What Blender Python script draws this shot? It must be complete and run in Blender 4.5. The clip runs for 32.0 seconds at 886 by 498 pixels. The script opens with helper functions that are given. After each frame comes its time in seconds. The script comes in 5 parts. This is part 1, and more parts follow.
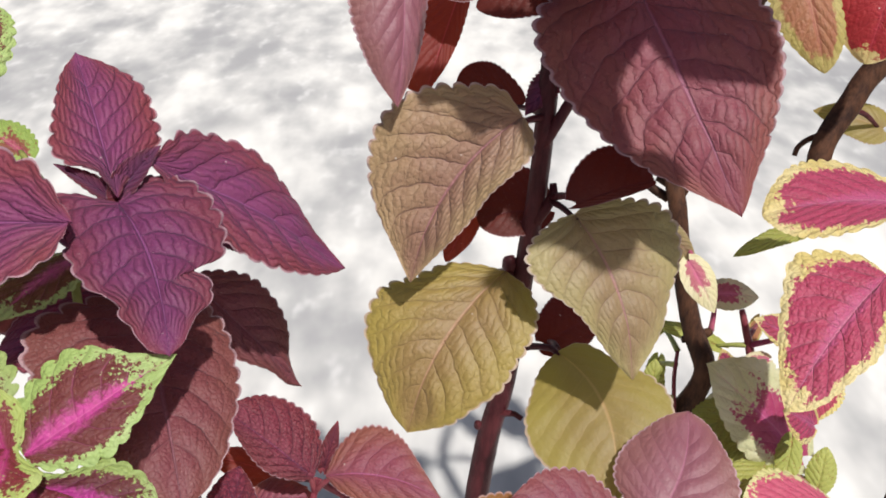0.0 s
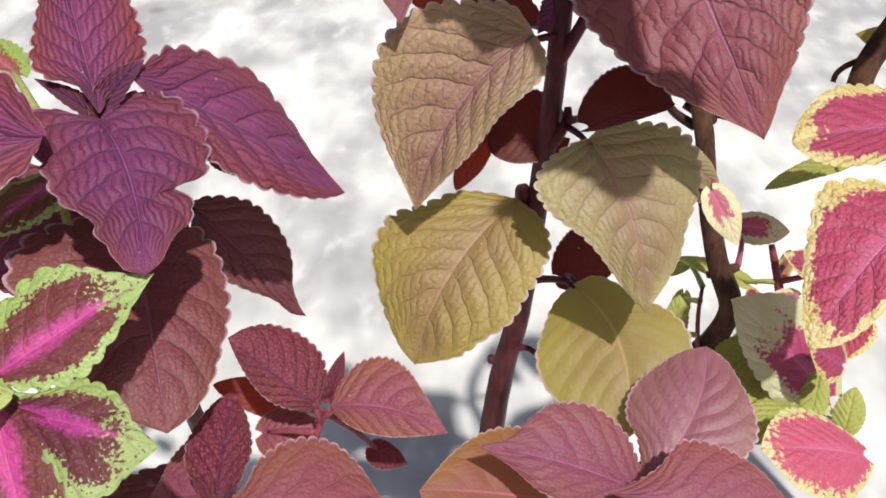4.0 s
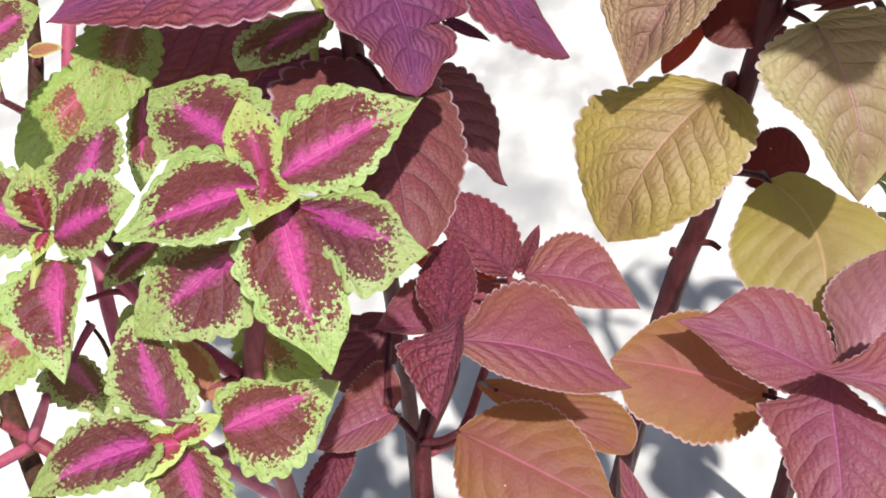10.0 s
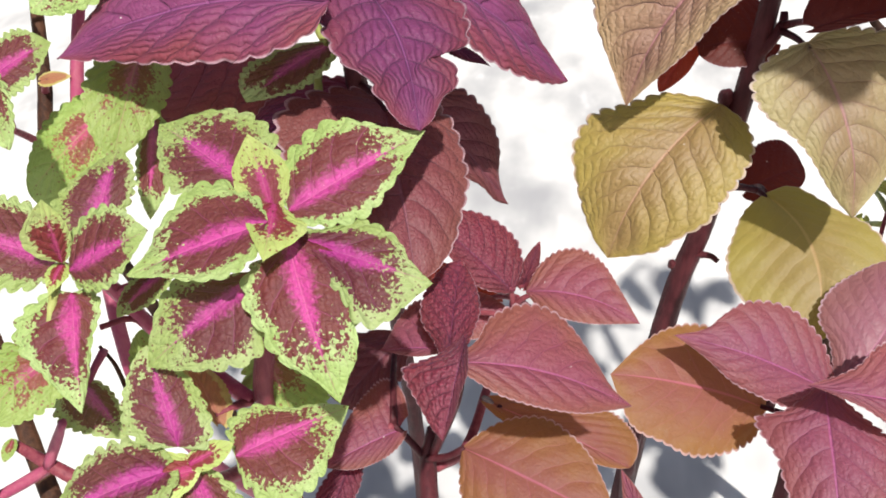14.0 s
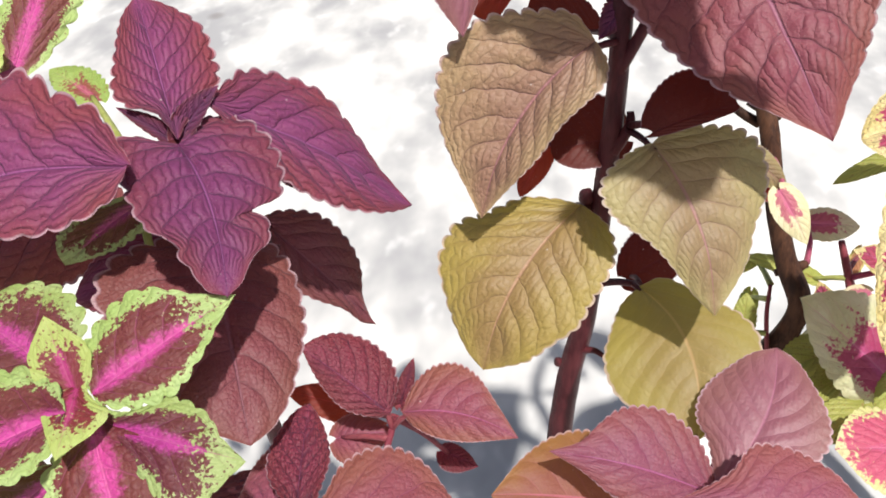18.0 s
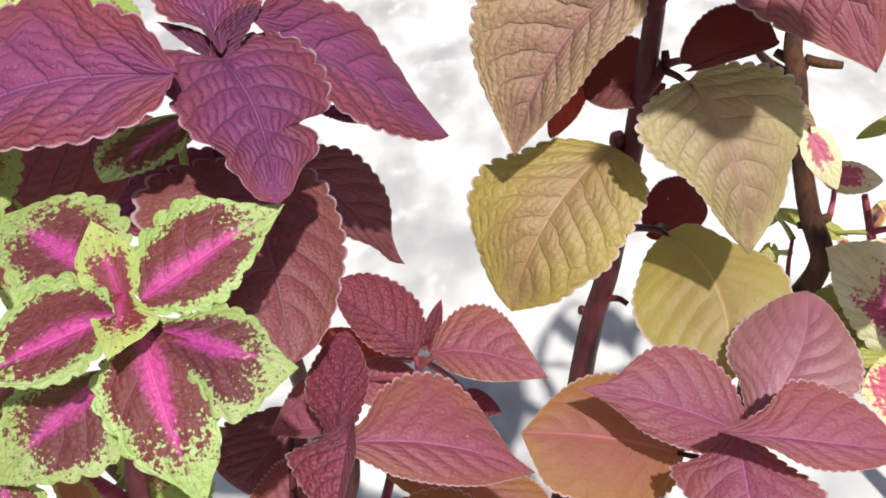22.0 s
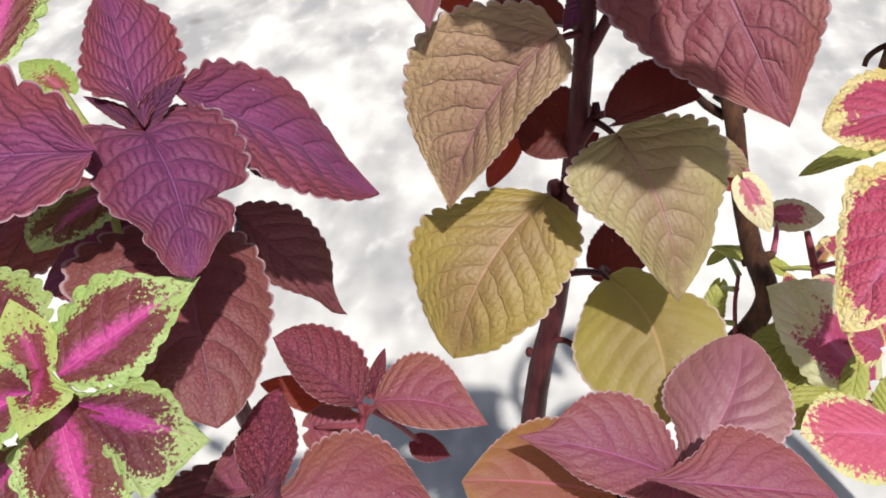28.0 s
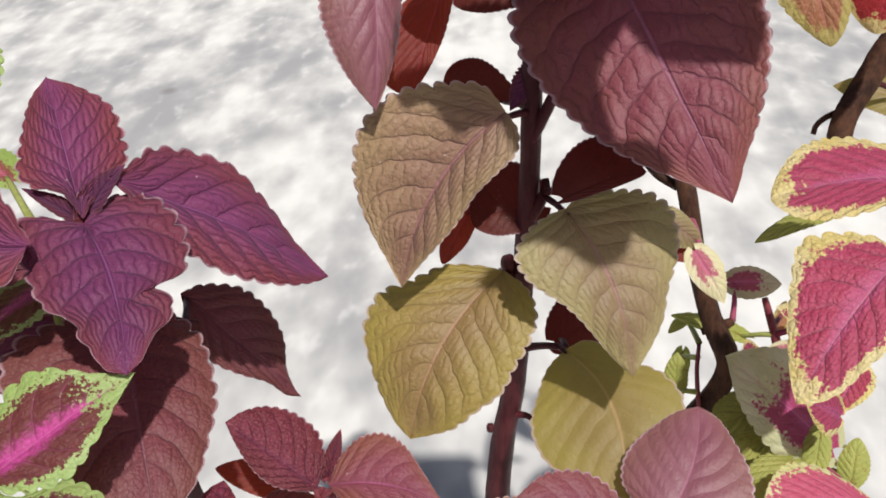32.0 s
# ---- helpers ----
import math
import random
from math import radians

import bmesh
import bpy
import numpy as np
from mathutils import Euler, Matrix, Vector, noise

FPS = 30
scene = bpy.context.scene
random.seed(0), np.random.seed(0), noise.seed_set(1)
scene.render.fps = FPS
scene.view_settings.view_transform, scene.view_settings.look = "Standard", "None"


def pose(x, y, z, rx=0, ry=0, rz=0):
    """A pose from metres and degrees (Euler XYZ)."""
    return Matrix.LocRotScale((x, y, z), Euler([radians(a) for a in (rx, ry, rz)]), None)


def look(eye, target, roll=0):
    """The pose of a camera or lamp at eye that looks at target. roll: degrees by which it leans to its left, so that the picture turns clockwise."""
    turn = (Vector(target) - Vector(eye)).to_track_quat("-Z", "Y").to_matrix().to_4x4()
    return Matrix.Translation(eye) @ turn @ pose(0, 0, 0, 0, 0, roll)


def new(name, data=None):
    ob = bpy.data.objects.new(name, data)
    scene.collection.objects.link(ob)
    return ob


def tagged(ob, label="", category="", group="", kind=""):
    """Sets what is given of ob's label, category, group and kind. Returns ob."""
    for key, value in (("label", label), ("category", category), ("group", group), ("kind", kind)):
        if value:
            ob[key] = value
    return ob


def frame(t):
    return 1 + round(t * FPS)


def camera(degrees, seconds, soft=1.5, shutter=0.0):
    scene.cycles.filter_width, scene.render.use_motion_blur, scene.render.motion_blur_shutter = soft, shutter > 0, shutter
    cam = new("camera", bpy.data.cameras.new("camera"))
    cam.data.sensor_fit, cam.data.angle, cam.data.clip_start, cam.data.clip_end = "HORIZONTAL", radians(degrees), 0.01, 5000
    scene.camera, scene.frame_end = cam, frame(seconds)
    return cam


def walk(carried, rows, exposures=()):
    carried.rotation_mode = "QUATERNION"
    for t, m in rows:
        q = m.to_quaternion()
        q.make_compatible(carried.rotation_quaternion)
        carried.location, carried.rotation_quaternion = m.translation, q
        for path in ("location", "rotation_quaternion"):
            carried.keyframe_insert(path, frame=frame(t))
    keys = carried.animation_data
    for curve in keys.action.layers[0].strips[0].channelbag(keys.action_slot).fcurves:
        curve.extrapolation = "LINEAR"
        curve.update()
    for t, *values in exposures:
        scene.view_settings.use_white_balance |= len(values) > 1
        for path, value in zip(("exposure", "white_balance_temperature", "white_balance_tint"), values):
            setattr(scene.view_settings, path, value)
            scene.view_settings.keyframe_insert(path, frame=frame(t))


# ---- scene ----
cam = camera(52.8, 32.0, 1.8)
METRES, EYE, TILT, LEAN, TURN = 0.7, 0.86, -35.0, 0.0, 0.0
ROWS = [
    (0.0, 0.0, 0.0, 0.0, 0.0, 0.0, -0.0),
    (0.5, -0.0129, -0.0323, -0.0117, 1.05, -0.03, -0.55),
    (1.0, -0.0183, -0.0233, -0.0346, 2.07, -1.14, -1.19),
    (1.5, -0.0145, -0.017, -0.0338, 3.1, -2.41, -1.94),
    (2.0, -0.0136, 0.0031, -0.0388, 3.43, -3.27, -2.01),
    (2.5, -0.0182, 0.0253, -0.0463, 3.47, -4.19, -2.06),
    (3.0, 0.0025, 0.0201, -0.0358, 3.27, -4.43, -1.87),
    (3.5, 0.0276, 0.0243, -0.0107, 2.9, -3.62, -0.61),
    (5.5, 0.0088, 0.0262, -0.0255, 2.88, -3.48, -0.03),
    (6.0, -0.0036, 0.0229, -0.0163, 2.9, -3.39, -0.06),
    (6.5, -0.0198, 0.0018, 0.0032, 3.32, -3.15, -0.1),
    (7.0, -0.0405, -0.0181, -0.0088, 5.19, -2.93, -0.43),
    (7.5, -0.0541, -0.0401, -0.0259, 8.4, -3.58, -1.43),
    (8.0, -0.0633, -0.0331, -0.0378, 9.57, -4.6, -2.53),
    (8.5, -0.0642, -0.0223, -0.0607, 9.71, -5.9, -3.98),
    (9.0, -0.0615, -0.0233, -0.0627, 9.76, -6.63, -4.61),
    (9.5, -0.0489, -0.0171, -0.0514, 9.61, -6.67, -4.1),
    (10.0, -0.0434, -0.0053, -0.0694, 9.64, -7.19, -4.08),
    (10.5, -0.0471, -0.0289, -0.0561, 9.71, -7.12, -3.66),
    (11.0, -0.0538, -0.0258, -0.0551, 9.64, -7.03, -3.59),
    (11.5, -0.0516, -0.0248, -0.0521, 9.59, -7.04, -3.4),
    (12.0, -0.0496, -0.0193, -0.0589, 9.67, -7.18, -3.39),
    (12.5, -0.0557, -0.0261, -0.0613, 9.73, -7.46, -3.37),
    (13.0, -0.0528, -0.0224, -0.0603, 9.72, -7.5, -3.4),
    (13.5, -0.0535, -0.0271, -0.0591, 9.75, -7.51, -3.44),
    (14.0, -0.044, -0.0168, -0.0516, 9.61, -7.41, -3.37),
    (14.5, -0.0251, 0.01, -0.0324, 8.58, -6.42, -2.36),
    (15.0, 0.006, 0.0159, -0.0045, 7.04, -4.9, -0.43),
    (15.5, 0.0148, 0.0072, 0.009, 6.57, -4.48, 0.98),
    (17.5, 0.018, 0.0136, -0.0051, 6.58, -4.16, 1.13),
    (18.0, 0.0213, 0.0157, -0.0006, 6.49, -4.05, 1.33),
    (18.5, 0.0082, 0.0264, -0.0016, 6.22, -4.06, 1.34),
    (19.0, 0.0166, 0.0258, 0.0007, 6.1, -3.98, 1.49),
    (19.5, 0.0165, 0.0184, -0.0029, 6.06, -3.85, 1.66),
    (20.0, 0.0185, 0.025, -0.0051, 5.97, -3.89, 1.79),
    (20.5, 0.0172, 0.0407, -0.011, 5.78, -4.1, 1.8),
    (21.0, 0.0089, 0.0404, -0.0178, 5.5, -4.2, 1.87),
    (21.5, -0.0005, 0.0254, -0.0342, 5.61, -4.24, 1.67),
    (22.0, -0.0109, 0.0147, -0.0392, 5.74, -4.59, 0.55),
    (22.5, -0.0188, 0.0145, -0.0426, 5.91, -4.73, 0.1),
    (23.0, -0.0147, 0.0238, -0.0441, 5.83, -5.01, -0.3),
    (23.5, -0.014, 0.028, -0.0494, 6.0, -5.16, -0.37),
    (24.0, -0.0283, 0.0479, -0.0532, 5.87, -5.2, -1.16),
    (24.5, -0.0253, 0.0483, -0.0586, 5.83, -5.17, -1.35),
    (25.0, -0.011, 0.0261, -0.0506, 5.5, -5.51, -1.28),
    (25.5, 0.0153, 0.0171, -0.0418, 5.84, -5.31, -0.43),
    (27.5, 0.0272, 0.0104, -0.0237, 5.53, -5.43, 1.05),
    (28.0, 0.0335, 0.0078, -0.013, 5.51, -3.62, 1.7),
    (28.5, 0.032, 0.011, -0.0197, 5.06, -2.38, 1.72),
    (29.0, 0.0346, 0.0172, -0.0053, 4.49, -1.95, 1.99),
    (29.5, 0.0442, -0.0121, 0.0162, 4.41, -0.75, 2.09),
    (30.0, 0.0551, -0.0043, 0.0242, 4.43, -0.07, 2.58),
    (30.5, 0.0571, -0.0009, 0.0224, 4.56, 0.24, 2.95),
    (31.0, 0.0609, 0.0104, 0.0178, 4.39, 0.33, 3.04),
    (31.5, 0.045, 0.005, -0.003, 4.23, 0.34, 2.97),
    (32.0, 0.0549, 0.0132, 0.0006, 4.29, 0.08, 2.92),
]
EXPOSURES = [(0.0, 0.02), (2.0, 0.14), (3.5, 0.12), (6.0, 0.14), (8.0, 0.28), (13.0, 0.36), (15.0, 0.34), (20.0, 0.34), (25.0, 0.24), (28.0, 0.14), (30.0, 0.0), (32.0, -0.12)]
walk(cam, [(t, pose(0, 0, EYE, TILT, LEAN, TURN) @ pose(METRES * x, METRES * y, METRES * z, 90 + pitch, roll, yaw)) for t, x, y, z, yaw, pitch, roll in ROWS], EXPOSURES)
import itertools


# ---- world, sun ----
SUN = Vector((0.22, -0.42, 0.88)).normalized()
world = bpy.data.worlds.new("sky")
scene.world = world
world.use_nodes = True
wt = world.node_tree
sky = wt.nodes.new("ShaderNodeTexSky")
sky.sky_type, sky.sun_disc = "NISHITA", False
sky.sun_elevation = math.asin(SUN.z)
sky.sun_rotation = math.atan2(SUN.x, SUN.y)
sky.dust_density, sky.ozone_density = 2.5, 0.6
wt.links.new(sky.outputs[0], wt.nodes["Background"].inputs[0])
wt.nodes["Background"].inputs[1].default_value = 0.075
sun = new("sun", bpy.data.lights.new("sun", "SUN"))
sun.data.energy, sun.data.angle, sun.data.color = 5.0, radians(1.4), (1.0, 0.965, 0.93)
sun.matrix_world = look(SUN * 6, (0, 0, 0))


# ---- materials ----
class Nodes:
    """Short hand for building a node tree."""

    def __init__(self, name):
        self.mat = bpy.data.materials.new(name)
        self.mat.use_nodes = True
        self.tree = self.mat.node_tree
        self.tree.nodes.clear()

    def add(self, kind, **values):
        node = self.tree.nodes.new("ShaderNode" + kind)
        for key, value in values.items():
            self.put(node.inputs[key.replace("_", " ")], value)
        return node

    def put(self, socket, value):
        if isinstance(value, bpy.types.NodeSocket):
            self.tree.links.new(value, socket)
        elif isinstance(value, tuple) and len(value) == 3 and socket.type == "RGBA":
            socket.default_value = (*value, 1)
        else:
            socket.default_value = value

    def m(self, op, a, b=0.0, c=0.0, clamp=False):
        node = self.tree.nodes.new("ShaderNodeMath")
        node.operation, node.use_clamp = op, clamp
        for socket, value in zip(node.inputs, (a, b, c)):
            self.put(socket, value)
        return node.outputs[0]

    def step(self, x, lo, hi):
        """0 below lo, 1 above hi, smooth between."""
        node = self.tree.nodes.new("ShaderNodeMapRange")
        node.interpolation_type = "SMOOTHSTEP"
        for socket, value in zip(node.inputs, (x, lo, hi, 0.0, 1.0)):
            self.put(socket, value)
        return node.outputs[0]

    def mix(self, f, a, b, blend="MIX"):
        node = self.tree.nodes.new("ShaderNodeMix")
        node.data_type, node.blend_type = "RGBA", blend
        self.put(node.inputs[0], f)
        self.put(node.inputs[6], a)
        self.put(node.inputs[7], b)
        return node.outputs[2]

    def noise(self, at, scale, detail=2.0, rough=0.5):
        node = self.add("TexNoise", Scale=scale, Detail=detail, Roughness=rough)
        self.put(node.inputs["Vector"], at)
        return node.outputs[0]

    def cells(self, at, scale, feature="F1"):
        node = self.add("TexVoronoi", Scale=scale)
        node.feature = feature
        self.put(node.inputs["Vector"], at)
        return node.outputs["Distance"]

    def uv(self, name):
        node = self.tree.nodes.new("ShaderNodeUVMap")
        node.uv_map = name
        return node.outputs[0]

    def bump(self, height, strength, distance, normal=None):
        node = self.add("Bump", Strength=strength, Distance=distance, Height=height)
        if normal is not None:
            self.put(node.inputs["Normal"], normal)
        return node.outputs[0]

    def out(self, shader):
        node = self.tree.nodes.new("ShaderNodeOutputMaterial")
        self.tree.links.new(shader, node.inputs[0])
        return self.mat


VEINS = {"lime": 6, "rose": 7, "purple": 7, "bronze": 8, "copper": 7}


def leaf_material(name, style, **col):
    """A leaf surface: u runs across the blade, v from its base to its tip; 'flat' holds metres."""
    n = Nodes(name)
    sep = n.add("SeparateXYZ")
    n.put(sep.inputs[0], n.uv("blade"))
    v = sep.outputs[1]
    across = n.m("ABSOLUTE", n.m("MULTIPLY_ADD", sep.outputs[0], 2.0, -1.0))
    flat = n.uv("flat")
    rnd = n.add("ObjectInfo").outputs["Random"]
    shift = n.add("VectorMath")
    n.put(shift.inputs[0], flat)
    n.put(shift.inputs[1], n.add("CombineXYZ", Z=n.m("MULTIPLY", rnd, 3.0)).outputs[0])
    at = shift.outputs[0]
    # side veins, which run from the midrib towards the tip
    rise = n.m("MULTIPLY", across, n.m("MULTIPLY_ADD", across, 0.12, 0.34))
    slope = n.m("MULTIPLY", rise, n.m("MULTIPLY_ADD", v, -0.5, 1.0))
    hand = n.m("GREATER_THAN", sep.outputs[0], 0.5)
    phase = n.m("MULTIPLY_ADD", n.m("SUBTRACT", v, slope), float(VEINS[style]), n.m("MULTIPLY", hand, 0.12))
    coarse, mid = n.noise(at, 45.0, 3.0), n.noise(at, 190.0, 3.0, 0.6)
    phase = n.m("ADD", phase, n.m("MULTIPLY_ADD", n.noise(at, 90.0, 2.0), 0.5, -0.25))
    wave = n.m("ABSOLUTE", n.m("SINE", n.m("MULTIPLY", phase, math.pi)))
    ends = n.m("MULTIPLY", n.step(v, 0.98, 0.70), n.step(v, 0.0, 0.14))
    side_vein = n.m("MULTIPLY", n.m("MULTIPLY", n.step(wave, 0.20, 0.0), n.step(across, 1.0, 0.5)), ends)
    rib = n.step(across, n.m("MULTIPLY_ADD", v, -0.025, 0.045), 0.008)
    wrinkle = n.noise(at, 420.0, 3.0, 0.6)
    # small even puckers between the veins, a little longer along the side veins
    warp = n.add("VectorMath")
    n.put(warp.inputs[0], at)
    bend_by = n.add("CombineXYZ", X=n.m("MULTIPLY_ADD", wrinkle, 0.0022, -0.0011), Y=n.m("MULTIPLY_ADD", mid, 0.0030, -0.0015))
    n.put(warp.inputs[1], bend_by.outputs[0])
    dome = n.cells(warp.outputs[0], col.get("cells", 330.0), "SMOOTH_F1")
    groove = n.m("POWER", n.m("MULTIPLY", n.cells(warp.outputs[0], col.get("cells", 330.0), "DISTANCE_TO_EDGE"), 3.2, clamp=True), 0.7)
    pucker = n.m("SUBTRACT", n.m("MULTIPLY", n.m("MULTIPLY", dome, dome), 0.9), n.m("MULTIPLY", groove, 0.45))
    bar = n.m("MULTIPLY_ADD", across, col.get("bars", 7.0), n.m("ADD", n.m("MULTIPLY", coarse, 3.2), n.m("MULTIPLY", mid, 0.8)))
    bar = n.m("POWER", n.m("ABSOLUTE", n.m("SINE", n.m("MULTIPLY", bar, math.pi))), 0.55)
    edge = n.m("MINIMUM", n.m("SUBTRACT", 1.0, across), n.m("MULTIPLY", n.m("SUBTRACT", 1.0, v), col.get("tip", 1.0)))
    speckle = n.noise(at, 720.0 if style == "lime" else 420.0, 2.0, 0.6)
    ragged = n.m("ADD", n.m("MULTIPLY_ADD", mid, 0.35, -0.175), n.m("MULTIPLY_ADD", speckle, col.get("flecks", 0.8), -0.5 * col.get("flecks", 0.8)))
    ragged = n.m("ADD", ragged, n.m("MULTIPLY_ADD", coarse, 0.30, -0.15))
    if style in ("lime", "rose"):
        spots = n.m("ADD", edge, ragged)
        body = n.step(spots, col["rim"], col["rim"] + col["soft"])
        heart_w = n.m("MULTIPLY_ADD", v, -col["heart"] * 0.95, col["heart"])
        streak = n.step(n.m("ADD", across, n.m("MULTIPLY", ragged, 0.50)), heart_w, n.m("MULTIPLY", heart_w, 0.1))
        rim = n.mix(n.step(coarse, 0.35, 0.7), col["edge"], col["edge2"])
        dots = n.m("MULTIPLY", n.step(n.cells(at, 520.0), 0.27, 0.19), n.step(mid, 0.44, 0.54))
        rim = n.mix(n.m("MULTIPLY", dots, 0.85 if style == "lime" else 0.0), rim, col["body"])
        inner = n.mix(n.m("MULTIPLY", n.step(mid, 0.3, 0.75), 0.5), col["body"], col["body2"])
        inner = n.mix(n.m("MULTIPLY", streak, 0.92), inner, col["centre"])
        colour = n.mix(body, rim, inner)
        colour = n.mix(n.m("MULTIPLY", rib, 0.45), colour, col["vein"])
        colour = n.mix(n.m("MULTIPLY", side_vein, 0.20), colour, col["vein"])
        colour = n.mix(n.m("MULTIPLY", n.m("MULTIPLY", streak, n.step(n.noise(at, 300.0, 2.0), 0.5, 0.75)), 0.35), colour, col["body2"])
    else:
        tone = n.m("ADD", n.m("MULTIPLY", across, 0.75), n.m("MULTIPLY_ADD", coarse, 0.9, -0.45))
        colour = n.mix(n.step(tone, 0.05, 0.85), col["centre"], col["body"])
        colour = n.mix(n.m("MULTIPLY", n.step(mid, 0.40, 0.8), 0.14), colour, col["body2"])
        colour = n.mix(n.m("MULTIPLY", rib, 0.55), colour, col["vein"])
        colour = n.mix(n.m("MULTIPLY", side_vein, 0.13), colour, col["vein"])
    # pale line along the margin: an edge highlight put into the colour
    if style not in ("lime", "rose"):
        colour = n.mix(n.m("MULTIPLY", n.step(across, 0.955, 0.985), 0.5), colour, (0.52, 0.38, 0.42))
    value = n.m("MULTIPLY_ADD", rnd, 0.26, 0.87)
    dust = n.m("MULTIPLY", n.step(n.cells(at, 105.0), 0.06, 0.035), n.step(n.noise(at, 75.0, 1.0), 0.56, 0.62))
    speck = n.m("MAXIMUM", n.m("MULTIPLY", n.step(n.noise(at, 1500.0, 1.0), 0.72, 0.78), 0.22), n.m("MULTIPLY", dust, 0.0 if style == "lime" else 0.75))
    hsv = n.add("HueSaturation", Value=value, Hue=n.m("MULTIPLY_ADD", rnd, 0.014, 0.493), Color=colour)
    colour = n.mix(speck, hsv.outputs[0], (0.60, 0.55, 0.50))
    height = n.m("MULTIPLY_ADD", pucker, -col.get("pucker", 0.42) * 1.25, n.m("MULTIPLY", wrinkle, 0.10))
    pillow = n.m("MULTIPLY", n.m("POWER", wave, 0.5), n.step(across, -0.02, 0.16))
    height = n.m("ADD", height, n.m("MULTIPLY", pillow, n.m("MULTIPLY", n.m("MULTIPLY_ADD", bar, col.get("rugose", 0.3), 0.30), ends)))
    height = n.m("SUBTRACT", height, n.m("MULTIPLY", side_vein, 0.22))
    height = n.m("SUBTRACT", height, n.m("MULTIPLY", rib, 0.45))
    normal = n.bump(height, col.get("relief", 0.55), 0.0026)
    skin = n.bump(height, col.get("relief", 0.55) * 0.3, 0.0026)
    normal = n.bump(n.noise(at, 2600.0, 2.0), 0.25, 0.0002, normal)
    shade = n.add("BsdfPrincipled", Base_Color=colour, Roughness=col.get("rough", 0.55), Normal=normal)
    shade.inputs["Specular IOR Level"].default_value = col.get("spec", 0.35)
    # a thin waxy skin, smoother than the quilted blade below it
    shade.inputs["Coat Weight"].default_value = col.get("wax", 0.15)
    shade.inputs["Coat Roughness"].default_value = col.get("wax_rough", 0.52)
    n.put(shade.inputs["Coat Normal"], skin)
    shade.inputs["Sheen Weight"].default_value = col.get("sheen", 0.15)
    shade.inputs["Sheen Roughness"].default_value = 0.45
    n.put(shade.inputs["Sheen Tint"], col.get("bloom", (0.8, 0.7, 0.9)))
    glow = n.add("BsdfTranslucent", Normal=normal, Color=n.mix(0.5, colour, col["through"]))
    both = n.add("MixShader", Fac=col.get("thin", 0.22))
    n.tree.links.new(shade.outputs[0], both.inputs[1])
    n.tree.links.new(glow.outputs[0], both.inputs[2])
    return n.out(both.outputs[0])


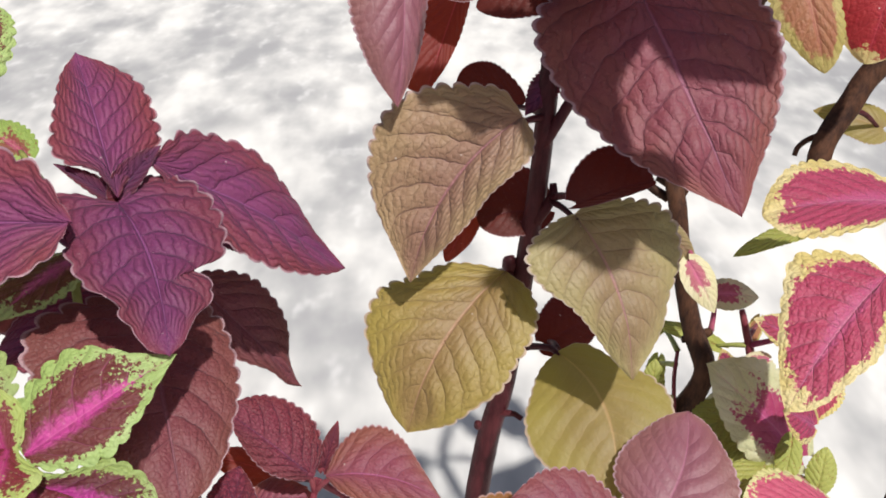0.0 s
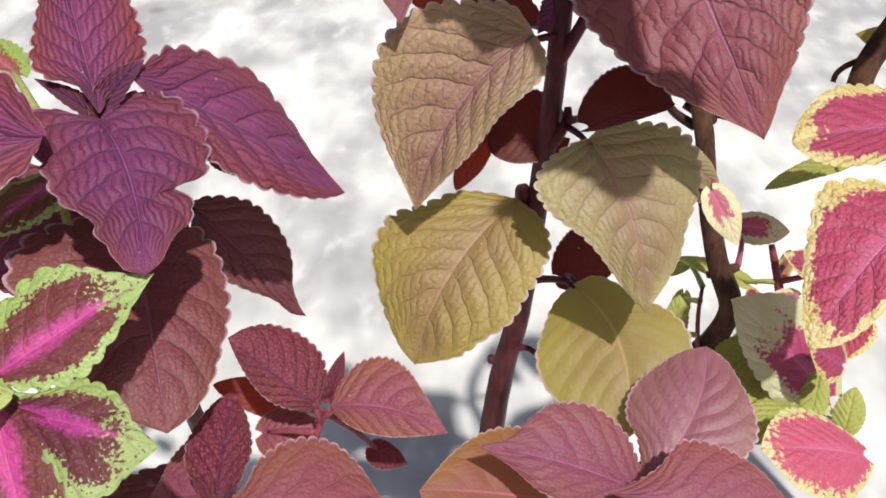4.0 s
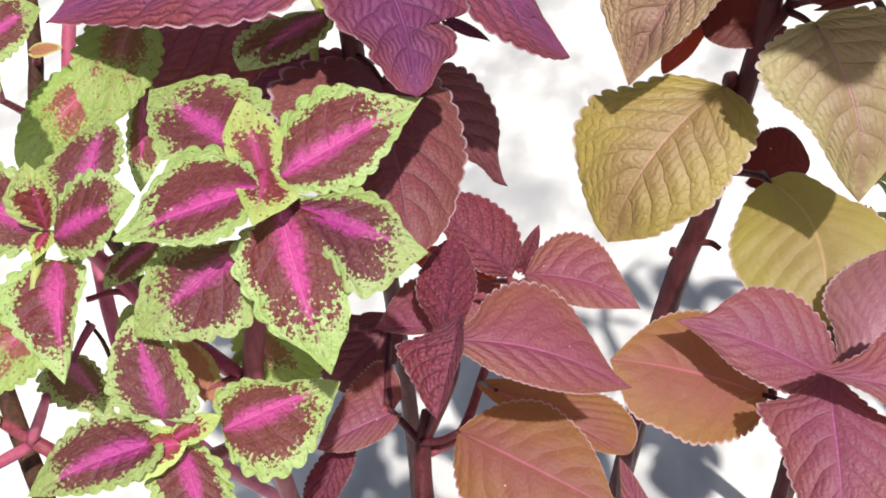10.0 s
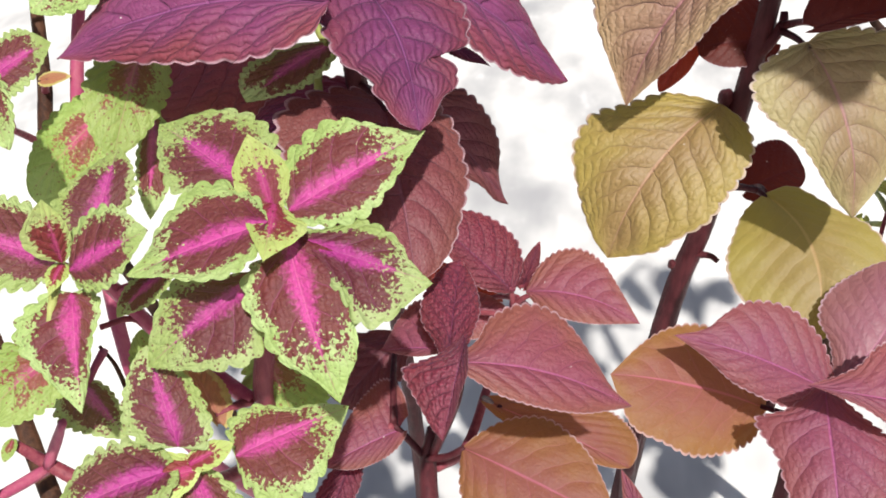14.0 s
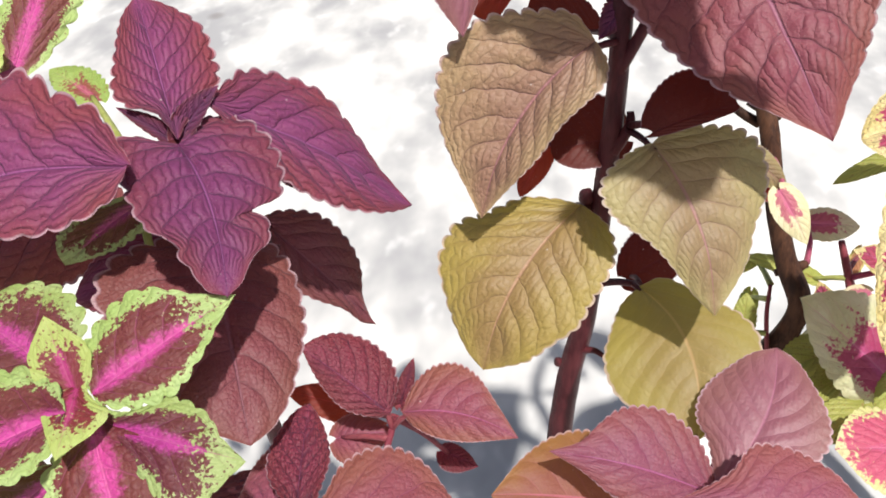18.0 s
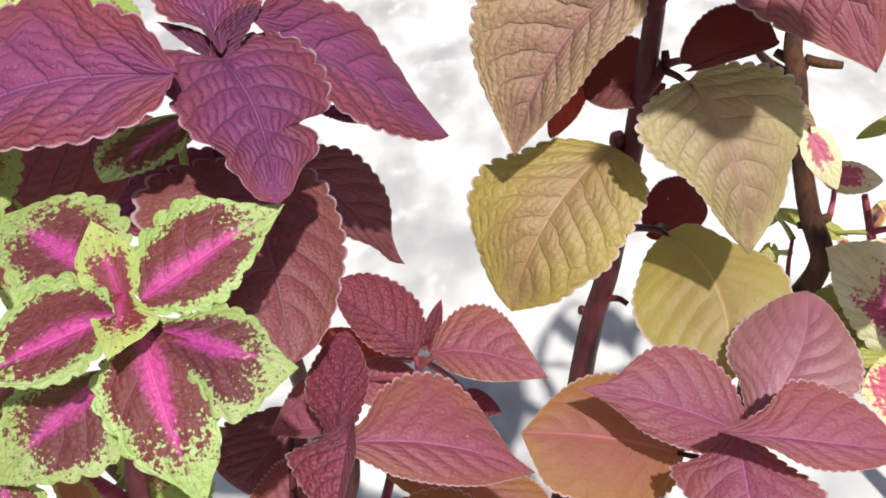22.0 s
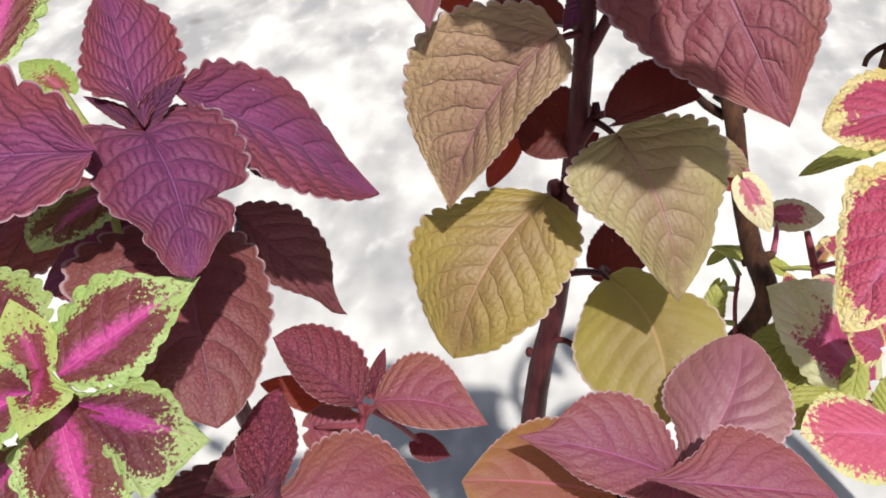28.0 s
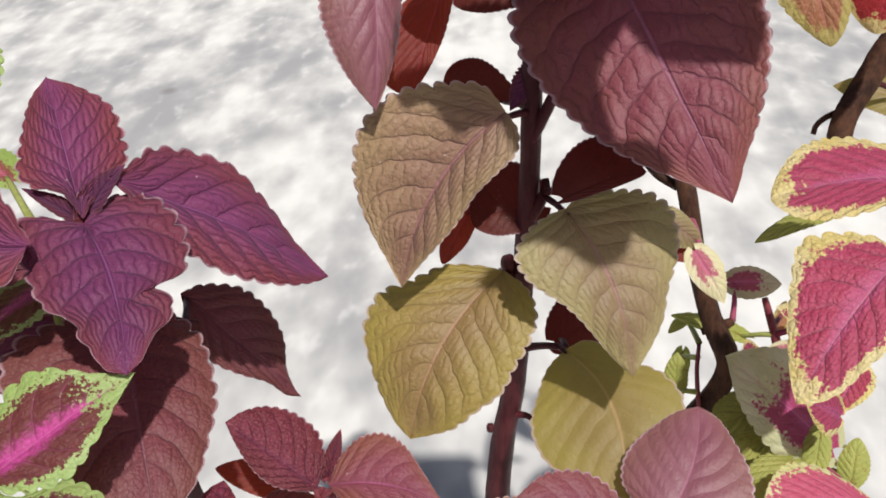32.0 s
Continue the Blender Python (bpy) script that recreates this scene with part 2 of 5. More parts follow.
LEAF = {
    "lime": leaf_material("lime_edged_leaf", "lime", rim=0.26, soft=0.04, flecks=0.7, heart=0.50,
                          edge=(0.28, 0.38, 0.11), edge2=(0.37, 0.47, 0.19), body=(0.108, 0.014, 0.023), body2=(0.175, 0.042, 0.045),
                          centre=(0.5, 0.045, 0.27), vein=(0.56, 0.10, 0.30), through=(0.45, 0.40, 0.10), relief=0.6, sheen=0.0, spec=0.2, cells=420.0, rough=0.6, wax=0.3),
    "green": leaf_material("spotted_green_leaf", "lime", rim=0.50, soft=0.10, heart=0.3,
                           edge=(0.20, 0.29, 0.055), edge2=(0.28, 0.37, 0.10), body=(0.17, 0.03, 0.03), body2=(0.26, 0.06, 0.04),
                           centre=(0.42, 0.05, 0.16), vein=(0.40, 0.25, 0.15), through=(0.40, 0.45, 0.08), relief=0.45, sheen=0.1),
    "sprout": leaf_material("young_lime_leaf", "lime", rim=0.33, soft=0.07, heart=0.42,
                            edge=(0.36, 0.44, 0.12), edge2=(0.46, 0.54, 0.20), body=(0.17, 0.018, 0.03), body2=(0.22, 0.05, 0.045),
                            centre=(0.42, 0.04, 0.17), vein=(0.46, 0.12, 0.2), through=(0.45, 0.40, 0.10), relief=0.4, sheen=0.0, spec=0.2),
    "cream": leaf_material("pale_edged_magenta_leaf", "rose", rim=0.38, soft=0.10, heart=0.35, flecks=0.6,
                           edge=(0.46, 0.48, 0.25), edge2=(0.56, 0.56, 0.36), body=(0.30, 0.025, 0.090), body2=(0.36, 0.06, 0.12),
                           centre=(0.42, 0.06, 0.18), vein=(0.5, 0.16, 0.28), through=(0.6, 0.25, 0.15), relief=0.4, sheen=0.0, spec=0.2, rough=0.6, wax=0.4),
    "petal": leaf_material("pink_streaked_cream_leaf", "rose", rim=0.46, soft=0.12, heart=0.40,
                           edge=(0.58, 0.54, 0.28), edge2=(0.66, 0.62, 0.40), body=(0.40, 0.10, 0.14), body2=(0.46, 0.16, 0.18),
                           centre=(0.48, 0.10, 0.20), vein=(0.58, 0.20, 0.30), through=(0.7, 0.35, 0.2), relief=0.4, sheen=0.05),
    "blush": leaf_material("bright_pink_leaf", "rose", rim=0.10, soft=0.12, heart=0.40,
                           edge=(0.50, 0.50, 0.20), edge2=(0.58, 0.56, 0.30), body=(0.44, 0.06, 0.125), body2=(0.5, 0.11, 0.17),
                           centre=(0.5, 0.09, 0.19), vein=(0.58, 0.20, 0.30), through=(0.7, 0.25, 0.15), relief=0.5, sheen=0.05),
    "moss": leaf_material("olive_green_leaf", "lime", rim=0.85, soft=0.12, heart=0.10,
                          edge=(0.26, 0.28, 0.055), edge2=(0.34, 0.35, 0.09), body=(0.20, 0.10, 0.03), body2=(0.26, 0.14, 0.04),
                          centre=(0.30, 0.12, 0.06), vein=(0.36, 0.30, 0.12), through=(0.45, 0.45, 0.08), relief=0.4, sheen=0.05),
    "rose": leaf_material("cream_edged_rose_leaf", "rose", rim=0.20, soft=0.06, heart=0.40, flecks=0.42, tip=1.4,
                          edge=(0.60, 0.50, 0.17), edge2=(0.68, 0.60, 0.30), body=(0.36, 0.03, 0.085), body2=(0.42, 0.065, 0.13),
                          centre=(0.45, 0.075, 0.19), vein=(0.58, 0.20, 0.30), through=(0.7, 0.25, 0.15), relief=0.85, sheen=0.1, spec=0.2, rough=0.6, wax=0.4),
    "tan": leaf_material("tan_rose_leaf", "rose", rim=0.25, soft=0.12, heart=0.3, flecks=0.3, tip=2.2,
                         edge=(0.36, 0.31, 0.09), edge2=(0.42, 0.36, 0.13), body=(0.29, 0.13, 0.06), body2=(0.31, 0.10, 0.055),
                         centre=(0.30, 0.10, 0.065), vein=(0.46, 0.26, 0.14), through=(0.7, 0.3, 0.1), relief=0.4, sheen=0.05),
    "crimson": leaf_material("cream_edged_crimson_leaf", "rose", rim=0.13, soft=0.05, heart=0.3, flecks=0.3, tip=2.2,
                             edge=(0.52, 0.42, 0.16), edge2=(0.58, 0.50, 0.26), body=(0.27, 0.012, 0.018), body2=(0.31, 0.03, 0.03),
                             centre=(0.30, 0.015, 0.03), vein=(0.36, 0.05, 0.06), through=(0.6, 0.1, 0.05), relief=0.4, sheen=0.05, spec=0.2, rough=0.6, wax=0.2),
    "purple": leaf_material("purple_leaf", "purple", centre=(0.165, 0.036, 0.105), body=(0.172, 0.036, 0.050), body2=(0.18, 0.056, 0.046),
                            vein=(0.24, 0.07, 0.20), through=(0.35, 0.03, 0.05), relief=0.9, rugose=0.55, bars=7.0, sheen=0.04, bloom=(0.9, 0.6, 1.0), thin=0.12, cells=560.0, spec=0.2, pucker=0.12, rough=0.6, wax=0.18),
    "umber": leaf_material("brown_purple_leaf", "purple", centre=(0.155, 0.036, 0.045), body=(0.145, 0.042, 0.034), body2=(0.155, 0.06, 0.042),
                           vein=(0.22, 0.08, 0.11), through=(0.30, 0.05, 0.03), relief=0.8, sheen=0.08, bloom=(0.8, 0.6, 0.8), thin=0.12, cells=480.0, spec=0.2, pucker=0.25, rough=0.6, wax=0.4),
    "dark": leaf_material("dark_maroon_leaf", "copper", centre=(0.095, 0.02, 0.012), body=(0.082, 0.016, 0.01), body2=(0.1, 0.026, 0.014),
                          vein=(0.09, 0.02, 0.025), through=(0.30, 0.03, 0.01), relief=0.25, sheen=0.0, thin=0.2, spec=0.15),
    "red": leaf_material("translucent_red_leaf", "copper", centre=(0.14, 0.02, 0.018), body=(0.15, 0.022, 0.015), body2=(0.18, 0.035, 0.02),
                         vein=(0.36, 0.05, 0.08), through=(0.5, 0.05, 0.01), relief=0.3, sheen=0.0, thin=0.35, spec=0.2),
    "bronze": leaf_material("bronze_leaf", "bronze", centre=(0.215, 0.115, 0.078), body=(0.30, 0.205, 0.105), body2=(0.32, 0.225, 0.12),
                            vein=(0.33, 0.12, 0.16), through=(0.5, 0.2, 0.05), relief=0.8, rugose=0.45, bars=8.0, sheen=0.14, bloom=(1.0, 0.8, 0.9), thin=0.18, pucker=0.25, spec=0.2, cells=310.0, rough=0.6, wax=0.55),
    "mauve": leaf_material("mauve_brown_leaf", "bronze", centre=(0.200, 0.046, 0.062), body=(0.205, 0.064, 0.048), body2=(0.23, 0.085, 0.056),
                           vein=(0.32, 0.11, 0.18), through=(0.40, 0.06, 0.05), relief=0.9, rugose=0.5, bars=8.0, sheen=0.08, bloom=(0.9, 0.6, 0.9), thin=0.14, pucker=0.10, cells=480.0, spec=0.2, rough=0.6, wax=0.35),
    "lilac": leaf_material("violet_grey_leaf", "bronze", centre=(0.20, 0.066, 0.090), body=(0.19, 0.074, 0.068), body2=(0.215, 0.10, 0.09),
                           vein=(0.32, 0.11, 0.18), through=(0.40, 0.06, 0.05), relief=0.35, rugose=0.3, bars=8.0, sheen=0.15, bloom=(0.9, 0.6, 0.9), thin=0.14, pucker=0.2, cells=420.0, spec=0.2, rough=0.6, wax=0.8),
    "olive": leaf_material("olive_yellow_leaf", "bronze", centre=(0.21, 0.125, 0.05), body=(0.275, 0.2, 0.047), body2=(0.3, 0.225, 0.08),
                           vein=(0.40, 0.20, 0.14), through=(0.60, 0.48, 0.06), relief=0.65, rugose=0.42, bars=8.0, sheen=0.12, thin=0.22, pucker=0.22, spec=0.2, cells=300.0, rough=0.6, wax=0.6),
    "khaki": leaf_material("khaki_leaf", "bronze", centre=(0.23, 0.155, 0.078), body=(0.315, 0.265, 0.11), body2=(0.34, 0.285, 0.12),
                           vein=(0.34, 0.13, 0.16), through=(0.5, 0.34, 0.08), relief=0.6, rugose=0.35, bars=8.0, sheen=0.12, thin=0.2, pucker=0.22, spec=0.2, cells=310.0, rough=0.6, wax=0.55),
    "straw": leaf_material("straw_yellow_leaf", "bronze", centre=(0.22, 0.155, 0.05), body=(0.25, 0.2, 0.045), body2=(0.29, 0.24, 0.09),
                           vein=(0.42, 0.26, 0.12), through=(0.60, 0.50, 0.08), relief=0.18, sheen=0.1, thin=0.25, spec=0.2, rough=0.6, wax=0.5),
    "copper": leaf_material("copper_leaf", "copper", centre=(0.19, 0.046, 0.076), body=(0.19, 0.060, 0.046), body2=(0.205, 0.088, 0.055),
                            vein=(0.40, 0.10, 0.24), through=(0.6, 0.10, 0.04), relief=0.6, sheen=0.06, bloom=(1.0, 0.6, 0.9), thin=0.2, cells=430.0, spec=0.2, pucker=0.28, rough=0.6, wax=0.4),
    "plum": leaf_material("plum_red_leaf", "copper", centre=(0.195, 0.050, 0.088), body=(0.195, 0.056, 0.058), body2=(0.205, 0.075, 0.06),
                          vein=(0.38, 0.09, 0.24), through=(0.6, 0.10, 0.04), relief=0.6, sheen=0.06, bloom=(1.0, 0.6, 0.9), thin=0.2, cells=430.0, spec=0.2, pucker=0.28, rough=0.6, wax=0.4),
    "orange": leaf_material("orange_brown_leaf", "copper", centre=(0.185, 0.065, 0.055), body=(0.2, 0.095, 0.032), body2=(0.26, 0.15, 0.05),
                            vein=(0.42, 0.11, 0.18), through=(0.7, 0.22, 0.04), relief=0.3, sheen=0.0, thin=0.25, cells=430.0, spec=0.2, pucker=0.28, rough=0.6, wax=0.15),
    "wine": leaf_material("wine_leaf", "copper", centre=(0.19, 0.03, 0.055), body=(0.165, 0.027, 0.034), body2=(0.17, 0.045, 0.04),
                          vein=(0.26, 0.055, 0.14), through=(0.5, 0.04, 0.04), relief=1.0, sheen=0.06, bloom=(0.9, 0.5, 0.9), thin=0.18, cells=380.0, spec=0.2, pucker=0.55, rough=0.6, wax=0.35),
}


def stem_material(name, one, two, rough=0.5):
    n = Nodes(name)
    at = n.add("TexCoord").outputs["Object"]
    stretch = n.add("Mapping", Scale=(1.0, 1.0, 0.18))
    n.put(stretch.inputs[0], at)
    grain = n.noise(stretch.outputs[0], 420.0, 4.0, 0.65)
    patch = n.noise(at, 60.0, 3.0)
    colour = n.mix(n.step(n.m("ADD", n.m("MULTIPLY", grain, 0.5), n.m("MULTIPLY", patch, 0.5)), 0.35, 0.65), one, two)
    normal = n.bump(grain, 0.6, 0.0012)
    return n.out(n.add("BsdfPrincipled", Base_Color=colour, Roughness=rough, Normal=normal, Specular_IOR_Level=0.2).outputs[0])


STEM = {
    "purple": stem_material("dark_purple_stem", (0.040, 0.006, 0.009), (0.085, 0.018, 0.022), 0.5),
    "red": stem_material("wine_red_stem", (0.15, 0.025, 0.04), (0.24, 0.06, 0.07), 0.45),
    "pink": stem_material("magenta_stem", (0.30, 0.045, 0.11), (0.36, 0.10, 0.14), 0.45),
    "wood": stem_material("woody_brown_stem", (0.022, 0.009, 0.006), (0.085, 0.037, 0.019), 0.7),
    "green": stem_material("green_stem", (0.22, 0.24, 0.06), (0.34, 0.36, 0.12), 0.5),
}


SPOT = (-0.752, 1.945)


def concrete():
    n = Nodes("pale_concrete")
    at = n.add("TexCoord").outputs["Object"]
    spread = n.add("Mapping", Scale=(1.0, 0.6, 1.0))
    n.put(spread.inputs[0], at)
    at = spread.outputs[0]
    big, mid, small = n.noise(at, 1.3, 2.0, 0.5), n.noise(at, 7.5, 2.0, 0.5), n.noise(at, 24.0, 2.0, 0.5)
    mark = n.m("ADD", n.m("MULTIPLY", big, 0.42), n.m("ADD", n.m("MULTIPLY", mid, 0.44), n.m("MULTIPLY", small, 0.14)))
    colour = n.mix(n.step(mark, 0.36, 0.61), (0.30, 0.297, 0.295), (0.665, 0.648, 0.605))
    colour = n.mix(n.m("MULTIPLY", n.step(small, 0.55, 0.78), 0.35), colour, (0.70, 0.69, 0.67))
    colour = n.mix(n.m("MULTIPLY", n.step(n.noise(at, 3.6, 2.0), 0.58, 0.75), 0.35), colour, (0.20, 0.20, 0.205))
    away = n.add("VectorMath")
    away.operation = "DISTANCE"
    n.put(away.inputs[0], n.add("TexCoord").outputs["Object"])
    away.inputs[1].default_value = (SPOT[0], SPOT[1], 0.0)
    colour = n.mix(n.m("MULTIPLY", n.step(away.outputs["Value"], 0.028, 0.006), 0.55), colour, (0.16, 0.14, 0.13))
    normal = n.bump(mark, 0.35, 0.01)
    return n.out(n.add("BsdfPrincipled", Base_Color=colour, Roughness=0.85, Normal=normal).outputs[0])


# ---- setting ----
def mesh_object(name, verts, faces, material, parent=None):
    me = bpy.data.meshes.new(name)
    me.from_pydata(verts, [], faces)
    me.materials.append(material)
    me.polygons.foreach_set("use_smooth", [True] * len(me.polygons))
    ob = new(name, me)
    ob.parent = parent
    return ob


def build_ground():
    """One concrete sheet to the horizon, slightly uneven near the plants."""
    marks = sorted({*np.linspace(-3, 3, 41).round(3), *(s * d for s in (-1, 1) for d in (4, 6, 10, 20, 50, 120, 300))})
    verts = [(x, y, 0.006 * noise.noise(Vector((x, y, 0)) * 1.7) if abs(x) < 3 and abs(y) < 3 else 0.0) for y in marks for x in marks]
    k = len(marks)
    faces = [(j * k + i, j * k + i + 1, j * k + i + k + 1, j * k + i + k) for j in range(k - 1) for i in range(k - 1)]
    tagged(mesh_object("ground", verts, faces, concrete()), "pale weathered concrete paving in full sun", "ground", kind="structure")


build_ground()

# ---- plants ----
STEMS = {}


def plant(x, y, label):
    """An Empty on the ground that carries a plant's stems and leaves."""
    ob = new("coleus_plant")
    ob.location = (x, y, 0)
    STEMS[ob.name] = []
    return tagged(ob, label, "plant", "coleus plants in the bed")


def tube(points, radii, sides=10, rough=0.06):
    """Verts and faces of a bent round shoot through the points, closed at both ends."""
    pts = [Vector(p) for p in points]
    ext = [pts[0] * 2 - pts[1], *pts, pts[-1] * 2 - pts[-2]]
    path = []
    for i in range(1, len(ext) - 2):
        a, b, c, d = ext[i - 1:i + 3]
        steps = max(4, int((c - b).length / 0.006))
        span = (c - b).length
        go_in = (c - a) * (span / (span + (b - a).length))
        go_out = (d - b) * (span / (span + (d - c).length))
        for s in range(steps):
            t = s / steps
            p = b * (1 - t * t * (3 - 2 * t)) + c * (t * t * (3 - 2 * t)) + go_in * (t * (1 - t) ** 2) - go_out * (t * t * (1 - t))
            path.append((p, radii[i - 1] + (radii[i] - radii[i - 1]) * t))
    path.append((pts[-1], radii[-1]))
    verts, faces = [], []
    side = Vector((1, 0.2, 0.1))
    for i, (p, r) in enumerate(path):
        way = (path[min(i + 1, len(path) - 1)][0] - path[max(i - 1, 0)][0]).normalized()
        side = (side - way * side.dot(way)).normalized()
        other = way.cross(side)
        for k in range(sides):
            ang = 2 * math.pi * k / sides
            d = side * math.cos(ang) + other * math.sin(ang)
            swell = 1 + rough * noise.noise((p + d * r) * 90) + 0.10 * math.cos(4 * ang)
            verts.append(p + d * r * swell)
    for i in range(len(path) - 1):
        for k in range(sides):
            q = (k + 1) % sides
            faces.append((i * sides + k, i * sides + q, (i + 1) * sides + q, (i + 1) * sides + k))
    faces += [tuple(range(sides))[::-1], tuple((len(path) - 1) * sides + k for k in range(sides))]
    return verts, faces, [p for p, _ in path]


def stem(owner, name, style, *knots):
    """A stem or branch through knots of (x, y, z, radius)."""
    verts, faces, path = tube([k[:3] for k in knots], [k[3] for k in knots])
    at = Vector(knots[0][:3])
    ob = mesh_object(name, [p - at for p in verts], faces, STEM[style], owner)
    ob.location = at - owner.location
    STEMS[owner.name] += path
    return ob


PROFILE = {"crimson": (0.55, 0.7), "petal": (0.5, 0.9), "blush": (0.5, 0.9), "moss": (0.5, 0.8), "sprout": (0.78, 1.45), "cream": (0.5, 0.9), "lime": (0.52, 0.98), "green": (0.55, 0.85), "rose": (0.52, 0.95), "tan": (0.5, 0.9), "purple": (0.48, 1.0), "umber": (0.46, 0.85),
           "dark": (0.50, 0.68), "red": (0.50, 0.75), "bronze": (0.38, 1.02), "mauve": (0.38, 1.0), "lilac": (0.38, 1.0), "olive": (0.40, 0.85),
           "khaki": (0.38, 0.95), "straw": (0.4, 0.85), "copper": (0.50, 0.98), "orange": (0.48, 0.95), "plum": (0.50, 0.98), "wine": (0.50, 0.98)}
GROUP = {"crimson": "rose", "petal": "rose", "blush": "rose", "moss": "lime", "sprout": "lime", "cream": "rose", "lime": "lime", "green": "lime", "rose": "rose", "tan": "rose", "purple": "purple", "umber": "purple", "bronze": "bronze",
         "mauve": "bronze", "lilac": "bronze", "olive": "bronze", "straw": "bronze", "khaki": "bronze"}
TEETH = {"crimson": (16, 0.07), "petal": (10, 0.06), "blush": (12, 0.08), "moss": (11, 0.08), "sprout": (9, 0.10), "cream": (12, 0.09), "lime": (10, 0.17), "green": (10, 0.14), "rose": (13, 0.09), "tan": (13, 0.08),
         "purple": (13, 0.15), "umber": (15, 0.11), "bronze": (20, 0.085), "mauve": (21, 0.085), "lilac": (22, 0.07), "olive": (18, 0.08), "straw": (18, 0.05), "khaki": (20, 0.08),
         "copper": (24, 0.075), "plum": (22, 0.09), "wine": (16, 0.10), "orange": (24, 0.065), "dark": (16, 0.05), "red": (16, 0.05)}
count = itertools.count(1)


def outline(knots, length, rows):
    """A smooth margin from the blade's base through the knots to its tip, in even steps."""
    pts = [Vector((0, 0)), *(Vector(k) for k in knots), Vector((0, length))]
    ext = [pts[0] * 2 - pts[1], *pts, pts[-1] * 2 - pts[-2]]
    path = []
    for i in range(1, len(ext) - 2):
        p, q, r, s = ext[i - 1:i + 3]
        path += [0.5 * (2 * q + (r - p) * t + (2 * p - 5 * q + 4 * r - s) * t * t + (3 * q - p - 3 * r + s) * t ** 3) for t in (0, 0.25, 0.5, 0.75)]
    path.append(pts[-1])
    run = np.concatenate([[0], np.cumsum([(q - p).length for p, q in zip(path, path[1:])])])
    want = np.linspace(0.004, 1, rows + 1) * run[-1]
    return list(zip(np.interp(want, run, [p.x for p in path]).tolist(), np.interp(want, run, [p.y for p in path]).tolist()))


def leaf(owner, style, base, tip, left, right, face, bend=0.08, cup=0.12, side=0.0, heart=0.06, petiole=True, young=False, peak=None, wavy=0.03, skew=(0.0, 0.0)):
    """A toothed, quilted blade from base to tip, with its half-widths in metres; face is its upper side's direction.
    bend bows the midrib, cup turns the margins down (minus: up), side bows the midrib sideways;
    skew slides the left and right margins towards the tip."""
    seed = next(count)
    base, tip = Vector(base), Vector(tip)
    length = (tip - base).length
    axis = (tip - base) / length
    up = Vector(face)
    up = (up - axis * up.dot(axis)).normalized()
    turn = Matrix((axis.cross(up), axis, up)).transposed()
    a, b = peak or PROFILE[style]
    a, b = a * (1 + 0.06 * math.sin(seed * 2.3)), b * (1 + 0.06 * math.sin(seed * 4.1))
    top = (a / (a + b)) ** a * (b / (a + b)) ** b
    teeth, deep = TEETH.get(style, (21, 0.062))
    if young:
        teeth, deep = max(6, teeth * 2 // 3), deep * 0.8
    veins = VEINS[GROUP.get(style, "copper")]
    rows, cols = teeth * 6 if deep > 0.06 else teeth * 4, 24
    verts, blade, flat = [], [], []
    lump = 0.013 if style in ("bronze", "olive", "khaki", "mauve", "purple", "umber") else 0.010
    margins = [None if isinstance(m, float) else outline(m, length, rows) for m in (left, right)]
    broadest = [m if isinstance(m, float) else max(abs(p[0]) for p in m) for m in (left, right)]
    for j in range(rows + 1):
        v = 0.004 + 0.996 * j / rows
        oval = v ** a * max(1 - v, 0.0) ** b / top
        bow = 4 * v * (1 - v)
        for i in range(-cols // 2, cols // 2 + 1):
            u = i / (cols / 2)
            hand = int(u > 0)
            wide, broad, far = broadest[hand], oval, abs(u)
            scallop = abs(math.sin(math.pi * (v * teeth + 0.13 * math.sin(seed + 5 * v)))) ** 0.5 - 0.75
            rim = deep * (1.6 - v) * scallop * far ** 6 + 0.05 * far ** 3 * noise.noise(Vector((v * 4, hand, seed * 1.7)))
            if margins[hand] is None:
                x = u * wide * broad * (1 + rim) + side * length * bow
                y = length * (v - heart * far ** 1.6 * (1 - v) ** 3 * 2.0 + skew[hand] * far * broad)
            else:
                ex, ey = margins[hand][j]
                mx, my = side * length * bow, length * v
                reach = math.hypot(ex - mx, ey - my) + 1e-6
                broad = min(1.0, reach / wide)
                grow = far * (1 + rim * min(1.0, wide / reach * 0.8))
                x, y = mx + (ex - mx) * grow, my + (ey - my) * grow
            phase = (v - far * (0.34 + 0.12 * far) * (1 - 0.5 * v)) * veins + 0.12 * hand
            quilt = abs(math.sin(math.pi * phase)) ** 0.7 * (1 - far ** 6) * min(1, 5 * v) * min(1, 4 * (1 - v)) * (1 - math.exp(-(u / 0.14) ** 2))
            z = bend * length * bow - cup * wide * broad * u * u
            z += lump * length * quilt - 0.010 * length * math.exp(-(u / 0.09) ** 2) * (1 - v)
            z += wavy * length * u * u * noise.noise(Vector((v * 3.1, u * 1.3, seed * 3.3)))
            z += 0.007 * length * noise.noise(Vector((x * 70, y * 70, seed)))
            z += 0.022 * length * noise.noise(Vector((x * 24, y * 24, seed * 5.1)))
            verts.append((x, y, z))
            blade.append((u * 0.5 + 0.5, v))
            flat.append((x + seed * 0.37, y))
    w = cols + 1
    faces = [(j * w + i, j * w + i + 1, j * w + w + i + 1, j * w + w + i) for j in range(rows) for i in range(cols)]
    ob = mesh_object("leaf", verts, faces, LEAF[style], owner)
    me = ob.data
    loops = np.empty(len(me.loops), dtype=np.int32)
    me.loops.foreach_get("vertex_index", loops)
